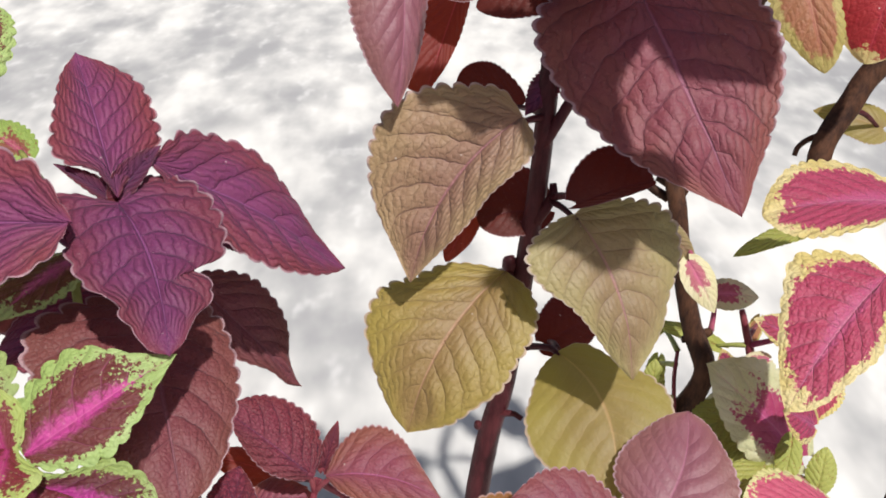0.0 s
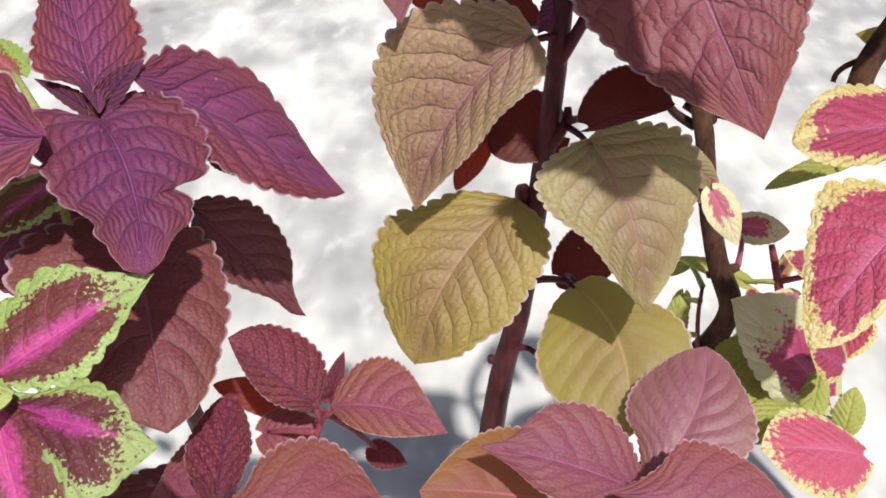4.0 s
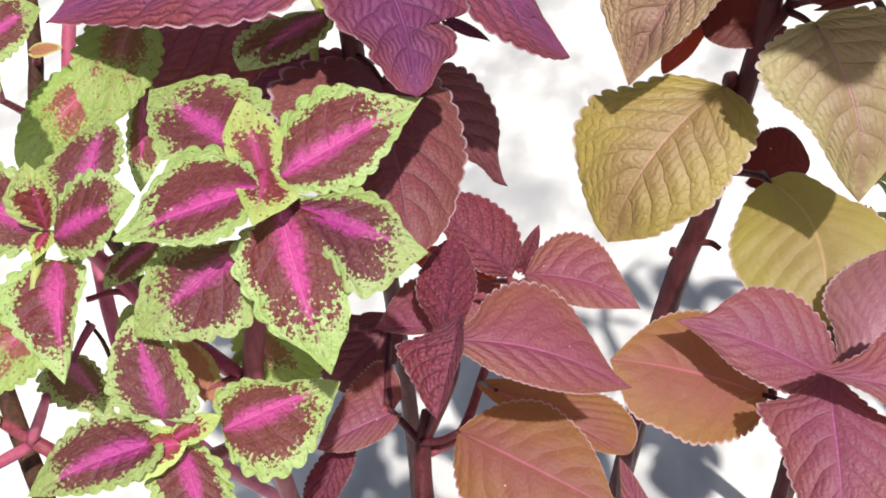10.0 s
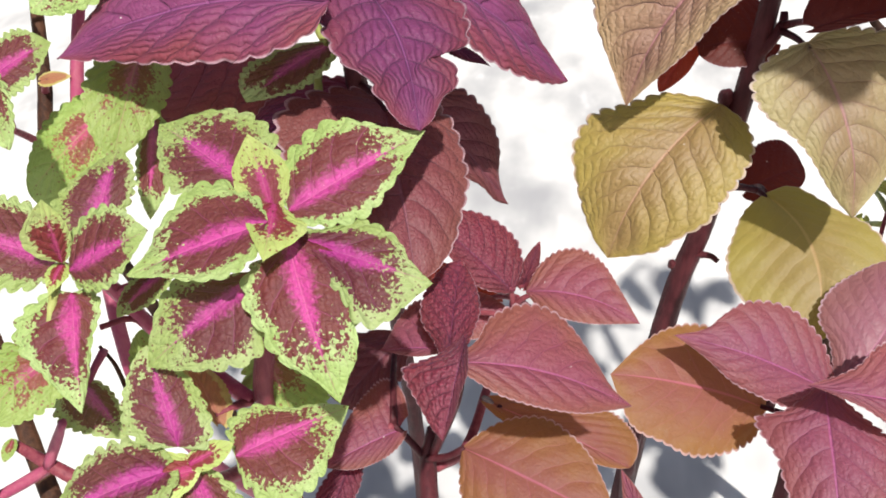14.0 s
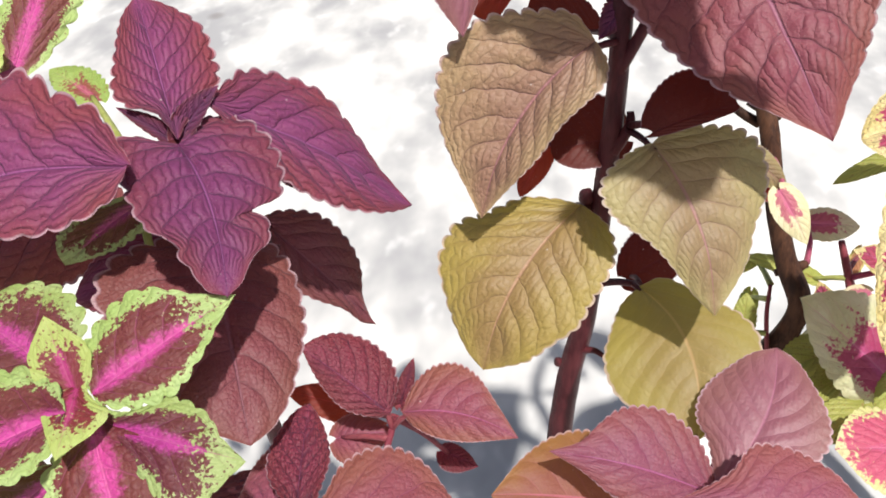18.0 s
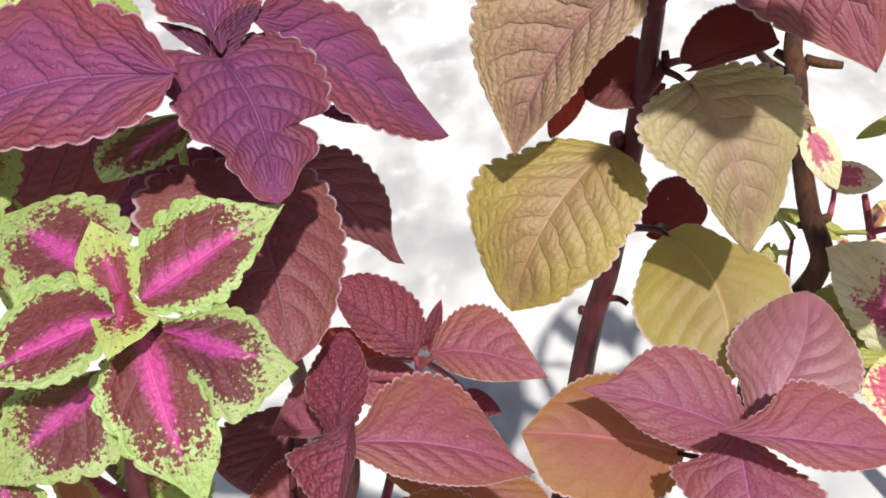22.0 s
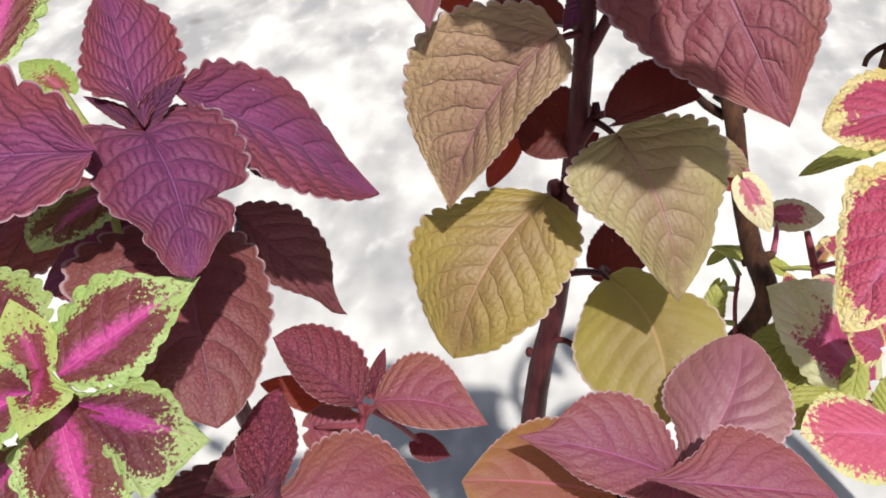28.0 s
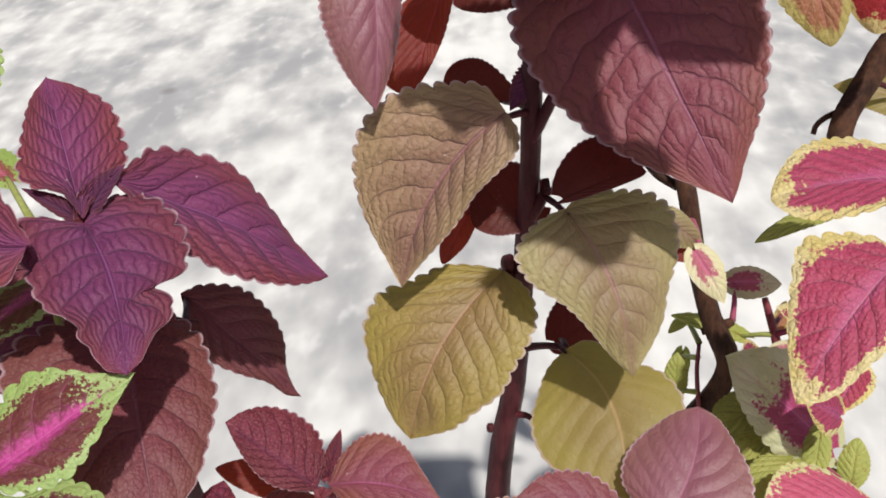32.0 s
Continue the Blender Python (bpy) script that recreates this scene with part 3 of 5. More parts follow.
    for name, values in (("blade", blade), ("flat", flat)):
        me.uv_layers.new(name=name).data.foreach_set("uv", np.array(values, dtype=np.float32)[loops].ravel())
    ob.matrix_basis = Matrix.Translation(base - owner.location) @ turn.to_4x4()
    near = min(STEMS[owner.name], key=lambda p: (p - base).length, default=None)
    if petiole and near is not None and 0.006 < (near - base).length < 0.09:
        start = base + axis * 0.004
        mid_point = (near + start) * 0.5 + up * 0.10 * (near - start).length
        verts, faces, _ = tube([near, mid_point, start], [0.0021, 0.0017, 0.0013], 7)
        back = ob.matrix_basis.inverted() @ Matrix.Translation(-owner.location)
        mesh_object("petiole", [back @ p for p in verts], faces, STEM[{"lime": "pink", "sprout": "green", "cream": "pink", "green": "green", "rose": "pink", "crimson": "red", "tan": "red", "copper": "red", "orange": "purple", "petal": "pink", "blush": "pink", "moss": "green", "plum": "red", "wine": "red", "red": "red"}.get(style, "purple")], ob)
    return ob


def bud(owner, style, at, r):
    """A small knobbly shoot or scar on a stem."""
    bm = bmesh.new()
    bmesh.ops.create_icosphere(bm, subdivisions=3, radius=r)
    for v in bm.verts:
        v.co *= 1 + 0.28 * noise.noise(v.co * (1.1 / r) + Vector(at) * 40)
        v.co.z *= 1.25
    me = bpy.data.meshes.new("bud")
    bm.to_mesh(me)
    bm.free()
    me.materials.append(STEM[style])
    me.polygons.foreach_set("use_smooth", [True] * len(me.polygons))
    ob = new("bud", me)
    ob.parent = owner
    ob.location = Vector(at) - owner.location
    return ob



violet = plant(-0.15, 0.36, "purple coleus with broad ruffled leaves on dark stems")
stem(violet, "stem", "purple", (-0.1500, 0.3600, 0.0000, 0.0060), (-0.1400, 0.3450, 0.3000, 0.0050), (-0.1368, 0.2992, 0.6422, 0.0045), (-0.1310, 0.2966, 0.6623, 0.0040), (-0.1268, 0.2930, 0.6775, 0.0030))
stem(violet, "branch", "purple", (-0.1490, 0.2969, 0.5788, 0.0030), (-0.1293, 0.3230, 0.6011, 0.0026), (-0.1114, 0.3310, 0.5934, 0.0020))
leaf(violet, "purple", (-0.1239, 0.2895, 0.6811), (-0.1549, 0.3555, 0.7128), ((-0.0054, 0.0128), (-0.0148, 0.0185), (-0.0192, 0.0270), (-0.0169, 0.0394), (-0.0132, 0.0523), (-0.0075, 0.0673)), ((0.0075, 0.0094), (0.0164, 0.0157), (0.0221, 0.0262), (0.0242, 0.0381), (0.0221, 0.0543), (0.0134, 0.0684), (0.0065, 0.0750)), (0.2656, -0.3126, 0.9120), cup=0.08, bend=0.03, petiole=False)
leaf(violet, "purple", (-0.1293, 0.2601, 0.6895), (-0.2442, 0.2517, 0.6648), ((-0.0097, 0.0041), (-0.0162, 0.0135), (-0.0194, 0.0262), (-0.0187, 0.0427), (-0.0152, 0.0647), (-0.0092, 0.0876), (-0.0043, 0.1061)), ((0.0145, 0.0072), (0.0292, 0.0166), (0.0390, 0.0315), (0.0506, 0.0418), (0.0553, 0.0550), (0.0516, 0.0761), (0.0427, 0.0916), (0.0262, 0.0997), (0.0150, 0.1054), (0.0057, 0.1125)), (-0.1496, -0.4840, 0.8622), bend=0.03, cup=0.08, side=0.065, petiole=False)
leaf(violet, "purple", (-0.1164, 0.3034, 0.6900), (-0.0450, 0.3343, 0.6154), ((-0.0139, 0.0086), (-0.0250, 0.0147), (-0.0326, 0.0255), (-0.0357, 0.0388), (-0.0355, 0.0530), (-0.0298, 0.0651), (-0.0217, 0.0759), (-0.0121, 0.0870), (-0.0044, 0.0984)), ((0.0113, 0.0178), (0.0204, 0.0359), (0.0219, 0.0567), (0.0202, 0.0703), (0.0145, 0.0877), (0.0067, 0.1001)), (0.7445, -0.1452, 0.6516), bend=0.03, cup=0.08, side=-0.015, petiole=False)
leaf(violet, "purple", (-0.1237, 0.2884, 0.6792), (-0.0921, 0.2248, 0.6580), ((-0.0067, -0.0075), (-0.0183, -0.0113), (-0.0285, -0.0022), (-0.0335, 0.0097), (-0.0340, 0.0224), (-0.0298, 0.0357), (-0.0250, 0.0402), (-0.0176, 0.0403), (-0.0223, 0.0492), (-0.0188, 0.0569), (-0.0123, 0.0612), (-0.0067, 0.0693)), ((0.0075, -0.0046), (0.0169, -0.0093), (0.0237, -0.0067), (0.0257, 0.0005), (0.0238, 0.0131), (0.0229, 0.0273), (0.0199, 0.0390), (0.0122, 0.0470), (0.0120, 0.0531), (0.0091, 0.0601), (0.0061, 0.0697)), (0.1952, -0.2221, 0.9553), bend=0.05, cup=0.06, side=-0.052, petiole=False)
leaf(violet, "purple", (-0.1287, 0.2961, 0.6761), (-0.1507, 0.3015, 0.6891), 0.0040, 0.0040, (0.3451, -0.5010, 0.7937), young=True, cup=-0.5, petiole=False)
leaf(violet, "purple", (-0.1266, 0.2946, 0.6775), (-0.1106, 0.3100, 0.6925), 0.0058, 0.0058, (-0.0036, -0.6958, 0.7183), young=True, cup=-0.5, petiole=False)
leaf(violet, "umber", (-0.1214, 0.2867, 0.6279), (-0.0946, 0.2118, 0.5965), ((-0.0173, -0.0053), (-0.0279, 0.0069), (-0.0306, 0.0249), (-0.0293, 0.0412), (-0.0239, 0.0561), (-0.0179, 0.0698), (-0.0093, 0.0804)), ((0.0124, -0.0083), (0.0329, -0.0049), (0.0440, 0.0025), (0.0483, 0.0163), (0.0436, 0.0338), (0.0324, 0.0574), (0.0169, 0.0758)), (0.3192, -0.2667, 0.9094), bend=0.06, cup=0.08, side=0.008)
leaf(violet, "umber", (-0.1275, 0.3568, 0.5925), (-0.0737, 0.3421, 0.5323), ((-0.0091, 0.0040), (-0.0185, 0.0143), (-0.0233, 0.0252), (-0.0222, 0.0397), (-0.0158, 0.0549), (-0.0058, 0.0657), (-0.0010, 0.0761)), ((0.0084, 0.0120), (0.0159, 0.0295), (0.0127, 0.0470), (0.0061, 0.0622), (0.0044, 0.0748)), (0.4543, -0.6824, 0.5726), bend=0.06, cup=0.1)
leaf(violet, "mauve", (-0.1836, 0.3400, 0.6249), (-0.2719, 0.3131, 0.6143), ((-0.0258, -0.0008), (-0.0379, 0.0170), (-0.0426, 0.0435), (-0.0330, 0.0705)), ((0.0199, 0.0292), (0.0275, 0.0633)), (0.0546, -0.5161, 0.8548), petiole=False)
leaf(violet, "purple", (-0.1310, 0.2974, 0.6234), (-0.1842, 0.2740, 0.6131), 0.0190, 0.0185, (0.0547, -0.5054, 0.8611), petiole=False, peak=(0.52, 1.0), skew=(0.19, 0.14))
leaf(violet, "purple", (-0.1035, 0.3410, 0.6268), (-0.0825, 0.3410, 0.6171), 0.0039, 0.0039, (0.3876, -0.3873, 0.8365), cup=0.3, petiole=False)

lime_front = plant(-0.17, 0.2, "lime-edged coleus with magenta-centred maroon leaves in rosettes")
stem(lime_front, "stem", "red", (-0.1900, 0.2600, 0.0000, 0.0060), (-0.1800, 0.2350, 0.3000, 0.0050), (-0.1567, 0.1834, 0.5466, 0.0040), (-0.1453, 0.1937, 0.6087, 0.0032), (-0.1372, 0.1904, 0.6441, 0.0022))
stem(lime_front, "branch", "pink", (-0.1617, 0.1823, 0.5491, 0.0032), (-0.2068, 0.1987, 0.5702, 0.0030), (-0.2194, 0.1982, 0.5951, 0.0028), (-0.2240, 0.1847, 0.6160, 0.0020))
stem(lime_front, "branch", "red", (-0.1582, 0.1705, 0.5249, 0.0032), (-0.1634, 0.1467, 0.5451, 0.0028), (-0.1637, 0.1326, 0.5750, 0.0020))
stem(lime_front, "branch", "wood", (-0.2434, 0.1395, 0.4771, 0.0050), (-0.2659, 0.1682, 0.5137, 0.0045), (-0.2950, 0.2045, 0.5452, 0.0042), (-0.3163, 0.2240, 0.5566, 0.0036))
stem(lime_front, "branch", "red", (-0.2234, 0.1532, 0.5097, 0.0034), (-0.2457, 0.1554, 0.5249, 0.0032), (-0.2660, 0.1614, 0.5289, 0.0022))
stem(lime_front, "branch", "pink", (-0.2480, 0.1542, 0.5241, 0.0026), (-0.2556, 0.1412, 0.5269, 0.0024), (-0.2626, 0.1295, 0.5307, 0.0020))
stem(lime_front, "branch", "pink", (-0.2465, 0.1540, 0.5266, 0.0022), (-0.2392, 0.1576, 0.5408, 0.0020), (-0.2317, 0.1581, 0.5545, 0.0016))
stem(lime_front, "branch", "red", (-0.2055, 0.1981, 0.5692, 0.0020), (-0.2138, 0.1977, 0.5753, 0.0015), (-0.2227, 0.1888, 0.5782, 0.0013))
stem(lime_front, "branch", "wood", (-0.2240, 0.1893, 0.5266, 0.0013), (-0.2304, 0.1968, 0.5438, 0.0010), (-0.2355, 0.1984, 0.5543, 0.0008))
leaf(lime_front, "lime", (-0.1339, 0.1954, 0.6424), (-0.0906, 0.2287, 0.6560), ((-0.0111, 0.0009), (-0.0190, 0.0070), (-0.0227, 0.0149), (-0.0245, 0.0241), (-0.0219, 0.0321), (-0.0163, 0.0384), (-0.0092, 0.0448), (-0.0039, 0.0511)), ((0.0046, 0.0004), (0.0095, 0.0049), (0.0138, 0.0114), (0.0163, 0.0191), (0.0160, 0.0262), (0.0134, 0.0319), (0.0108, 0.0379), (0.0060, 0.0457)), (0.0858, -0.4716, 0.8776), bend=0.03, petiole=False, cup=0.08)
leaf(lime_front, "lime", (-0.1471, 0.2012, 0.6450), (-0.1946, 0.2304, 0.6506), ((-0.0066, 0.0072), (-0.0152, 0.0189), (-0.0187, 0.0261), (-0.0150, 0.0369), (-0.0081, 0.0466)), ((0.0111, 0.0040), (0.0205, 0.0105), (0.0247, 0.0219), (0.0239, 0.0339), (0.0185, 0.0427), (0.0118, 0.0483), (0.0052, 0.0523)), (-0.0141, -0.2097, 0.9777), bend=0.03, petiole=False, cup=0.08)
leaf(lime_front, "lime", (-0.1371, 0.1849, 0.6463), (-0.1783, 0.1588, 0.6405), ((-0.0099, 0.0061), (-0.0144, 0.0133), (-0.0159, 0.0205), (-0.0130, 0.0292), (-0.0073, 0.0373), (-0.0034, 0.0441)), ((0.0107, -0.0002), (0.0225, 0.0057), (0.0278, 0.0136), (0.0260, 0.0224), (0.0209, 0.0297), (0.0156, 0.0359), (0.0080, 0.0400), (0.0025, 0.0457)), (-0.0074, -0.2059, 0.9785), bend=0.03, petiole=False, cup=0.08)
leaf(lime_front, "sprout", (-0.1395, 0.1949, 0.6415), (-0.1509, 0.2126, 0.6619), ((-0.0064, 0.0041), (-0.0095, 0.0102), (-0.0090, 0.0177), (-0.0050, 0.0235)), ((0.0049, 0.0011), (0.0092, 0.0090), (0.0095, 0.0156), (0.0046, 0.0231)), (0.2796, -0.6424, 0.7135), young=True, bend=0.01, cup=-0.15, petiole=False)
leaf(lime_front, "sprout", (-0.1400, 0.2011, 0.6430), (-0.1329, 0.1663, 0.6453), ((-0.0068, 0.0111), (-0.0127, 0.0172), (-0.0101, 0.0246), (-0.0042, 0.0308)), ((0.0068, 0.0061), (0.0109, 0.0081), (0.0076, 0.0184), (0.0038, 0.0280)), (0.1144, 0.0887, 0.9895), young=True, bend=0.04, cup=-0.05, petiole=False)
leaf(lime_front, "lime", (-0.1367, 0.1955, 0.6408), (-0.1067, 0.1445, 0.6041), ((-0.0106, 0.0110), (-0.0167, 0.0158), (-0.0217, 0.0230), (-0.0213, 0.0336), (-0.0174, 0.0428), (-0.0123, 0.0488), (-0.0110, 0.0552), (-0.0051, 0.0630)), ((0.0068, 0.0131), (0.0142, 0.0145), (0.0196, 0.0195), (0.0209, 0.0296), (0.0177, 0.0394), (0.0167, 0.0460), (0.0120, 0.0533), (0.0060, 0.0593)), (0.1369, -0.5243, 0.8405), bend=0.06, petiole=False, side=0.016, cup=0.08)
leaf(lime_front, "lime", (-0.1331, 0.1886, 0.6359), (-0.0807, 0.1798, 0.6287), ((-0.0095, 0.0145), (-0.0143, 0.0211), (-0.0140, 0.0298), (-0.0108, 0.0377), (-0.0055, 0.0434)), ((0.0136, 0.0250), (0.0205, 0.0328), (0.0215, 0.0403), (0.0156, 0.0455), (0.0090, 0.0483)), (0.0581, -0.3993, 0.9150), bend=0.04, cup=0.08, petiole=False)
leaf(lime_front, "lime", (-0.1353, 0.1857, 0.6289), (-0.1762, 0.1490, 0.6071), ((-0.0111, 0.0143), (-0.0189, 0.0220), (-0.0229, 0.0279), (-0.0206, 0.0359), (-0.0149, 0.0439), (-0.0071, 0.0531)), ((0.0062, 0.0166), (0.0128, 0.0244), (0.0184, 0.0344), (0.0163, 0.0415), (0.0112, 0.0479), (0.0057, 0.0544)), (0.0177, -0.5246, 0.8512), bend=0.04, cup=0.08)
leaf(lime_front, "lime", (-0.2243, 0.1830, 0.6203), (-0.2594, 0.1788, 0.6331), 0.0164, 0.0208, (0.3577, -0.2995, 0.8845), petiole=False, peak=(0.5, 0.98), skew=(0.07, 0.27))
leaf(lime_front, "sprout", (-0.2207, 0.1820, 0.6199), (-0.2183, 0.1826, 0.6503), ((-0.0057, 0.0057), (-0.0099, 0.0125), (-0.0097, 0.0199), (-0.0049, 0.0267)), ((0.0035, 0.0046), (0.0059, 0.0130), (0.0042, 0.0231)), (0.5475, -0.8363, -0.0285), young=True, cup=-0.15, petiole=False, bend=0.02)
leaf(lime_front, "lime", (-0.2144, 0.1760, 0.6227), (-0.1825, 0.1842, 0.6383), ((-0.0107, 0.0028), (-0.0179, 0.0115), (-0.0184, 0.0203), (-0.0122, 0.0279), (-0.0053, 0.0327)), ((0.0079, 0.0026), (0.0126, 0.0110), (0.0123, 0.0188), (0.0088, 0.0249), (0.0043, 0.0307)), (-0.2154, -0.6137, 0.7595), petiole=False, bend=0.03, cup=0.08)
leaf(lime_front, "sprout", (-0.2216, 0.1825, 0.6192), (-0.2197, 0.1675, 0.6172), 0.0041, 0.0041, (0.2586, -0.0962, 0.9612), young=True, petiole=False)
leaf(lime_front, "lime", (-0.2160, 0.1748, 0.6128), (-0.2014, 0.1387, 0.5897), ((-0.0080, -0.0005), (-0.0097, 0.0084), (-0.0061, 0.0188), (-0.0036, 0.0330)), ((0.0077, -0.0011), (0.0177, 0.0056), (0.0205, 0.0132), (0.0181, 0.0213), (0.0114, 0.0304)), (0.3127, -0.4204, 0.8518), bend=0.05, cup=0.08, petiole=False)
leaf(lime_front, "lime", (-0.2148, 0.2013, 0.6230), (-0.2172, 0.2337, 0.6363), 0.0196, 0.0105, (0.1921, -0.3586, 0.9135), petiole=False, peak=(0.5, 0.98), skew=(-0.21, 0.12))
leaf(lime_front, "green", (-0.2162, 0.1558, 0.6014), (-0.2364, 0.1288, 0.5901), 0.0141, 0.0158, (0.1936, -0.4977, 0.8455), peak=(0.44, 0.85), skew=(0.07, 0.11))
leaf(lime_front, "lime", (-0.1966, 0.2050, 0.5971), (-0.2111, 0.1865, 0.5879), 0.0069, 0.0067, (0.1221, -0.5161, 0.8478), peak=(0.5, 0.98), skew=(0.01, 0.15))
leaf(lime_front, "lime", (-0.2357, 0.1798, 0.5521), (-0.2100, 0.1631, 0.5397), 0.0069, 0.0161, (0.2585, -0.2859, 0.9227), peak=(0.5, 0.98), skew=(0.07, -0.07))
leaf(lime_front, "lime", (-0.1635, 0.1323, 0.5862), (-0.1828, 0.1609, 0.6042), ((-0.0101, 0.0038), (-0.0148, 0.0139), (-0.0135, 0.0222), (-0.0083, 0.0311), (-0.0040, 0.0367)), ((0.0078, -0.0036), (0.0125, 0.0019), (0.0135, 0.0100), (0.0106, 0.0219), (0.0051, 0.0320)), (0.2739, -0.3756, 0.8854), petiole=False, bend=0.04, cup=0.08)
leaf(lime_front, "lime", (-0.1480, 0.1393, 0.5738), (-0.1138, 0.1682, 0.5717), ((-0.0116, 0.0010), (-0.0160, 0.0065), (-0.0158, 0.0153), (-0.0096, 0.0239), (-0.0056, 0.0359)), ((0.0117, -0.0011), (0.0213, 0.0037), (0.0244, 0.0119), (0.0214, 0.0226), (0.0116, 0.0338)), (0.1763, -0.1397, 0.9744), petiole=False, bend=0.03, cup=0.08)
leaf(lime_front, "lime", (-0.1675, 0.1250, 0.5811), (-0.2034, 0.1056, 0.5716), 0.0109, 0.0181, (-0.0439, -0.3709, 0.9276), petiole=False, peak=(0.5, 0.98), skew=(-0.09, 0.04))
leaf(lime_front, "sprout", (-0.1585, 0.1291, 0.5785), (-0.1808, 0.1148, 0.5772), 0.0084, 0.0100, (0.1407, -0.3040, 0.9422), young=True, petiole=False, peak=(0.49, 0.96), skew=(0.16, 0.1))
leaf(lime_front, "sprout", (-0.1614, 0.1298, 0.5787), (-0.1468, 0.1392, 0.5825), 0.0049, 0.0051, (0.0191, -0.3971, 0.9176), young=True, petiole=False, peak=(0.49, 0.96), skew=(0.08, 0.19))
leaf(lime_front, "lime", (-0.1599, 0.1310, 0.5706), (-0.1407, 0.1030, 0.5550), 0.0125, 0.0143, (0.2451, -0.3379, 0.9087), petiole=False, peak=(0.5, 0.98), skew=(0.13, -0.15))
leaf(lime_front, "tan", (-0.1700, 0.1682, 0.5506), (-0.1872, 0.1887, 0.5621), 0.0050, 0.0087, (0.2201, -0.3286, 0.9185), peak=(0.46, 0.9), skew=(0.4, 0.07))
leaf(lime_front, "green", (-0.1623, 0.2052, 0.5517), (-0.1440, 0.1822, 0.5373), 0.0180, 0.0124, (0.2052, -0.3977, 0.8943), peak=(0.44, 0.85), skew=(0.38, -0.12))
leaf(lime_front, "green", (-0.2086, 0.1823, 0.5378), (-0.2206, 0.2095, 0.5554), 0.0069, 0.0082, (0.3030, -0.4184, 0.8562), peak=(0.44, 0.85), skew=(0.23, 0.16))
leaf(lime_front, "green", (-0.2632, 0.1597, 0.5337), (-0.2630, 0.1505, 0.5312), 0.0028, 0.0028, (0.3445, -0.2461, 0.9060), young=True)
leaf(lime_front, "green", (-0.2668, 0.1265, 0.5284), (-0.2557, 0.1389, 0.5393), 0.0049, 0.0049, (-0.0046, -0.6562, 0.7545))
leaf(lime_front, "green", (-0.3171, 0.2275, 0.5456), (-0.3053, 0.2315, 0.5471), 0.0061, 0.0061, (0.0322, -0.4275, 0.9034), young=True)

lime_back = plant(-0.27, 0.42, "tall lime-edged coleus standing behind the purple plant")
stem(lime_back, "stem", "wood", (-0.2700, 0.4200, 0.0000, 0.0055), (-0.3036, 0.2992, 0.5755, 0.0040), (-0.3082, 0.3217, 0.6085, 0.0036), (-0.3211, 0.3595, 0.6452, 0.0030))
stem(lime_back, "stem", "pink", (-0.2400, 0.4300, 0.0000, 0.0050), (-0.2477, 0.2285, 0.4701, 0.0040), (-0.2824, 0.2946, 0.5804, 0.0036), (-0.2866, 0.3203, 0.6168, 0.0034), (-0.2858, 0.3614, 0.6688, 0.0026))
stem(lime_back, "branch", "red", (-0.3020, 0.2993, 0.5826, 0.0020), (-0.3038, 0.2901, 0.5956, 0.0018), (-0.2999, 0.2765, 0.6098, 0.0015))
stem(lime_back, "branch", "green", (-0.1497, 0.2879, 0.6095, 0.0016), (-0.1525, 0.2941, 0.6341, 0.0018), (-0.1496, 0.3042, 0.6461, 0.0014))
stem(lime_back, "branch", "pink", (-0.2609, 0.3358, 0.6631, 0.0020), (-0.2710, 0.3322, 0.6770, 0.0020), (-0.2837, 0.3466, 0.6819, 0.0017))
leaf(lime_back, "green", (-0.2502, 0.2815, 0.6207), (-0.2822, 0.2499, 0.5940), 0.0219, 0.0170, (0.1091, -0.7044, 0.7014), bend=0.06, petiole=False, peak=(0.44, 0.85), skew=(0.32, 0.02))
leaf(lime_back, "green", (-0.2259, 0.2835, 0.6516), (-0.2249, 0.2370, 0.6263), 0.0154, 0.0180, (0.3805, -0.4355, 0.8158), bend=0.06, petiole=False, peak=(0.44, 0.85), skew=(0.03, 0.11))
leaf(lime_back, "lime", (-0.2277, 0.2789, 0.6176), (-0.2208, 0.2423, 0.5910), 0.0103, 0.0067, (0.3097, -0.5188, 0.7969), peak=(0.5, 0.98), skew=(0.13, 0.15))
leaf(lime_back, "lime", (-0.2752, 0.2406, 0.6729), (-0.2450, 0.2083, 0.6505), 0.0089, 0.0145, (0.2881, -0.3486, 0.8919), peak=(0.5, 0.98), skew=(0.16, -0.01))
leaf(lime_back, "lime", (-0.2813, 0.2568, 0.6507), (-0.2633, 0.2782, 0.6558), 0.0152, 0.0125, (0.2570, -0.4258, 0.8676), peak=(0.5, 0.98), skew=(0.24, -0.09))
leaf(lime_back, "tan", (-0.3006, 0.3096, 0.6160), (-0.2862, 0.3136, 0.6169), 0.0041, 0.0041, (0.0839, -0.5014, 0.8612), young=True)
leaf(lime_back, "lime", (-0.2216, 0.2971, 0.6977), (-0.2508, 0.2558, 0.6815), 0.0154, 0.0251, (0.2555, -0.5033, 0.8255), peak=(0.5, 0.98), skew=(0.19, -0.06))
leaf(lime_back, "sprout", (-0.2433, 0.3695, 0.7011), (-0.2350, 0.3327, 0.6775), 0.0158, 0.0150, (0.2851, -0.4726, 0.8339), young=True, peak=(0.49, 0.96), skew=(0.23, 0.23))
leaf(lime_back, "lime", (-0.2386, 0.3761, 0.6662), (-0.2278, 0.4402, 0.7024), 0.0161, 0.0182, (0.3286, -0.5056, 0.7978), peak=(0.5, 0.98), skew=(0.1, 0.33))
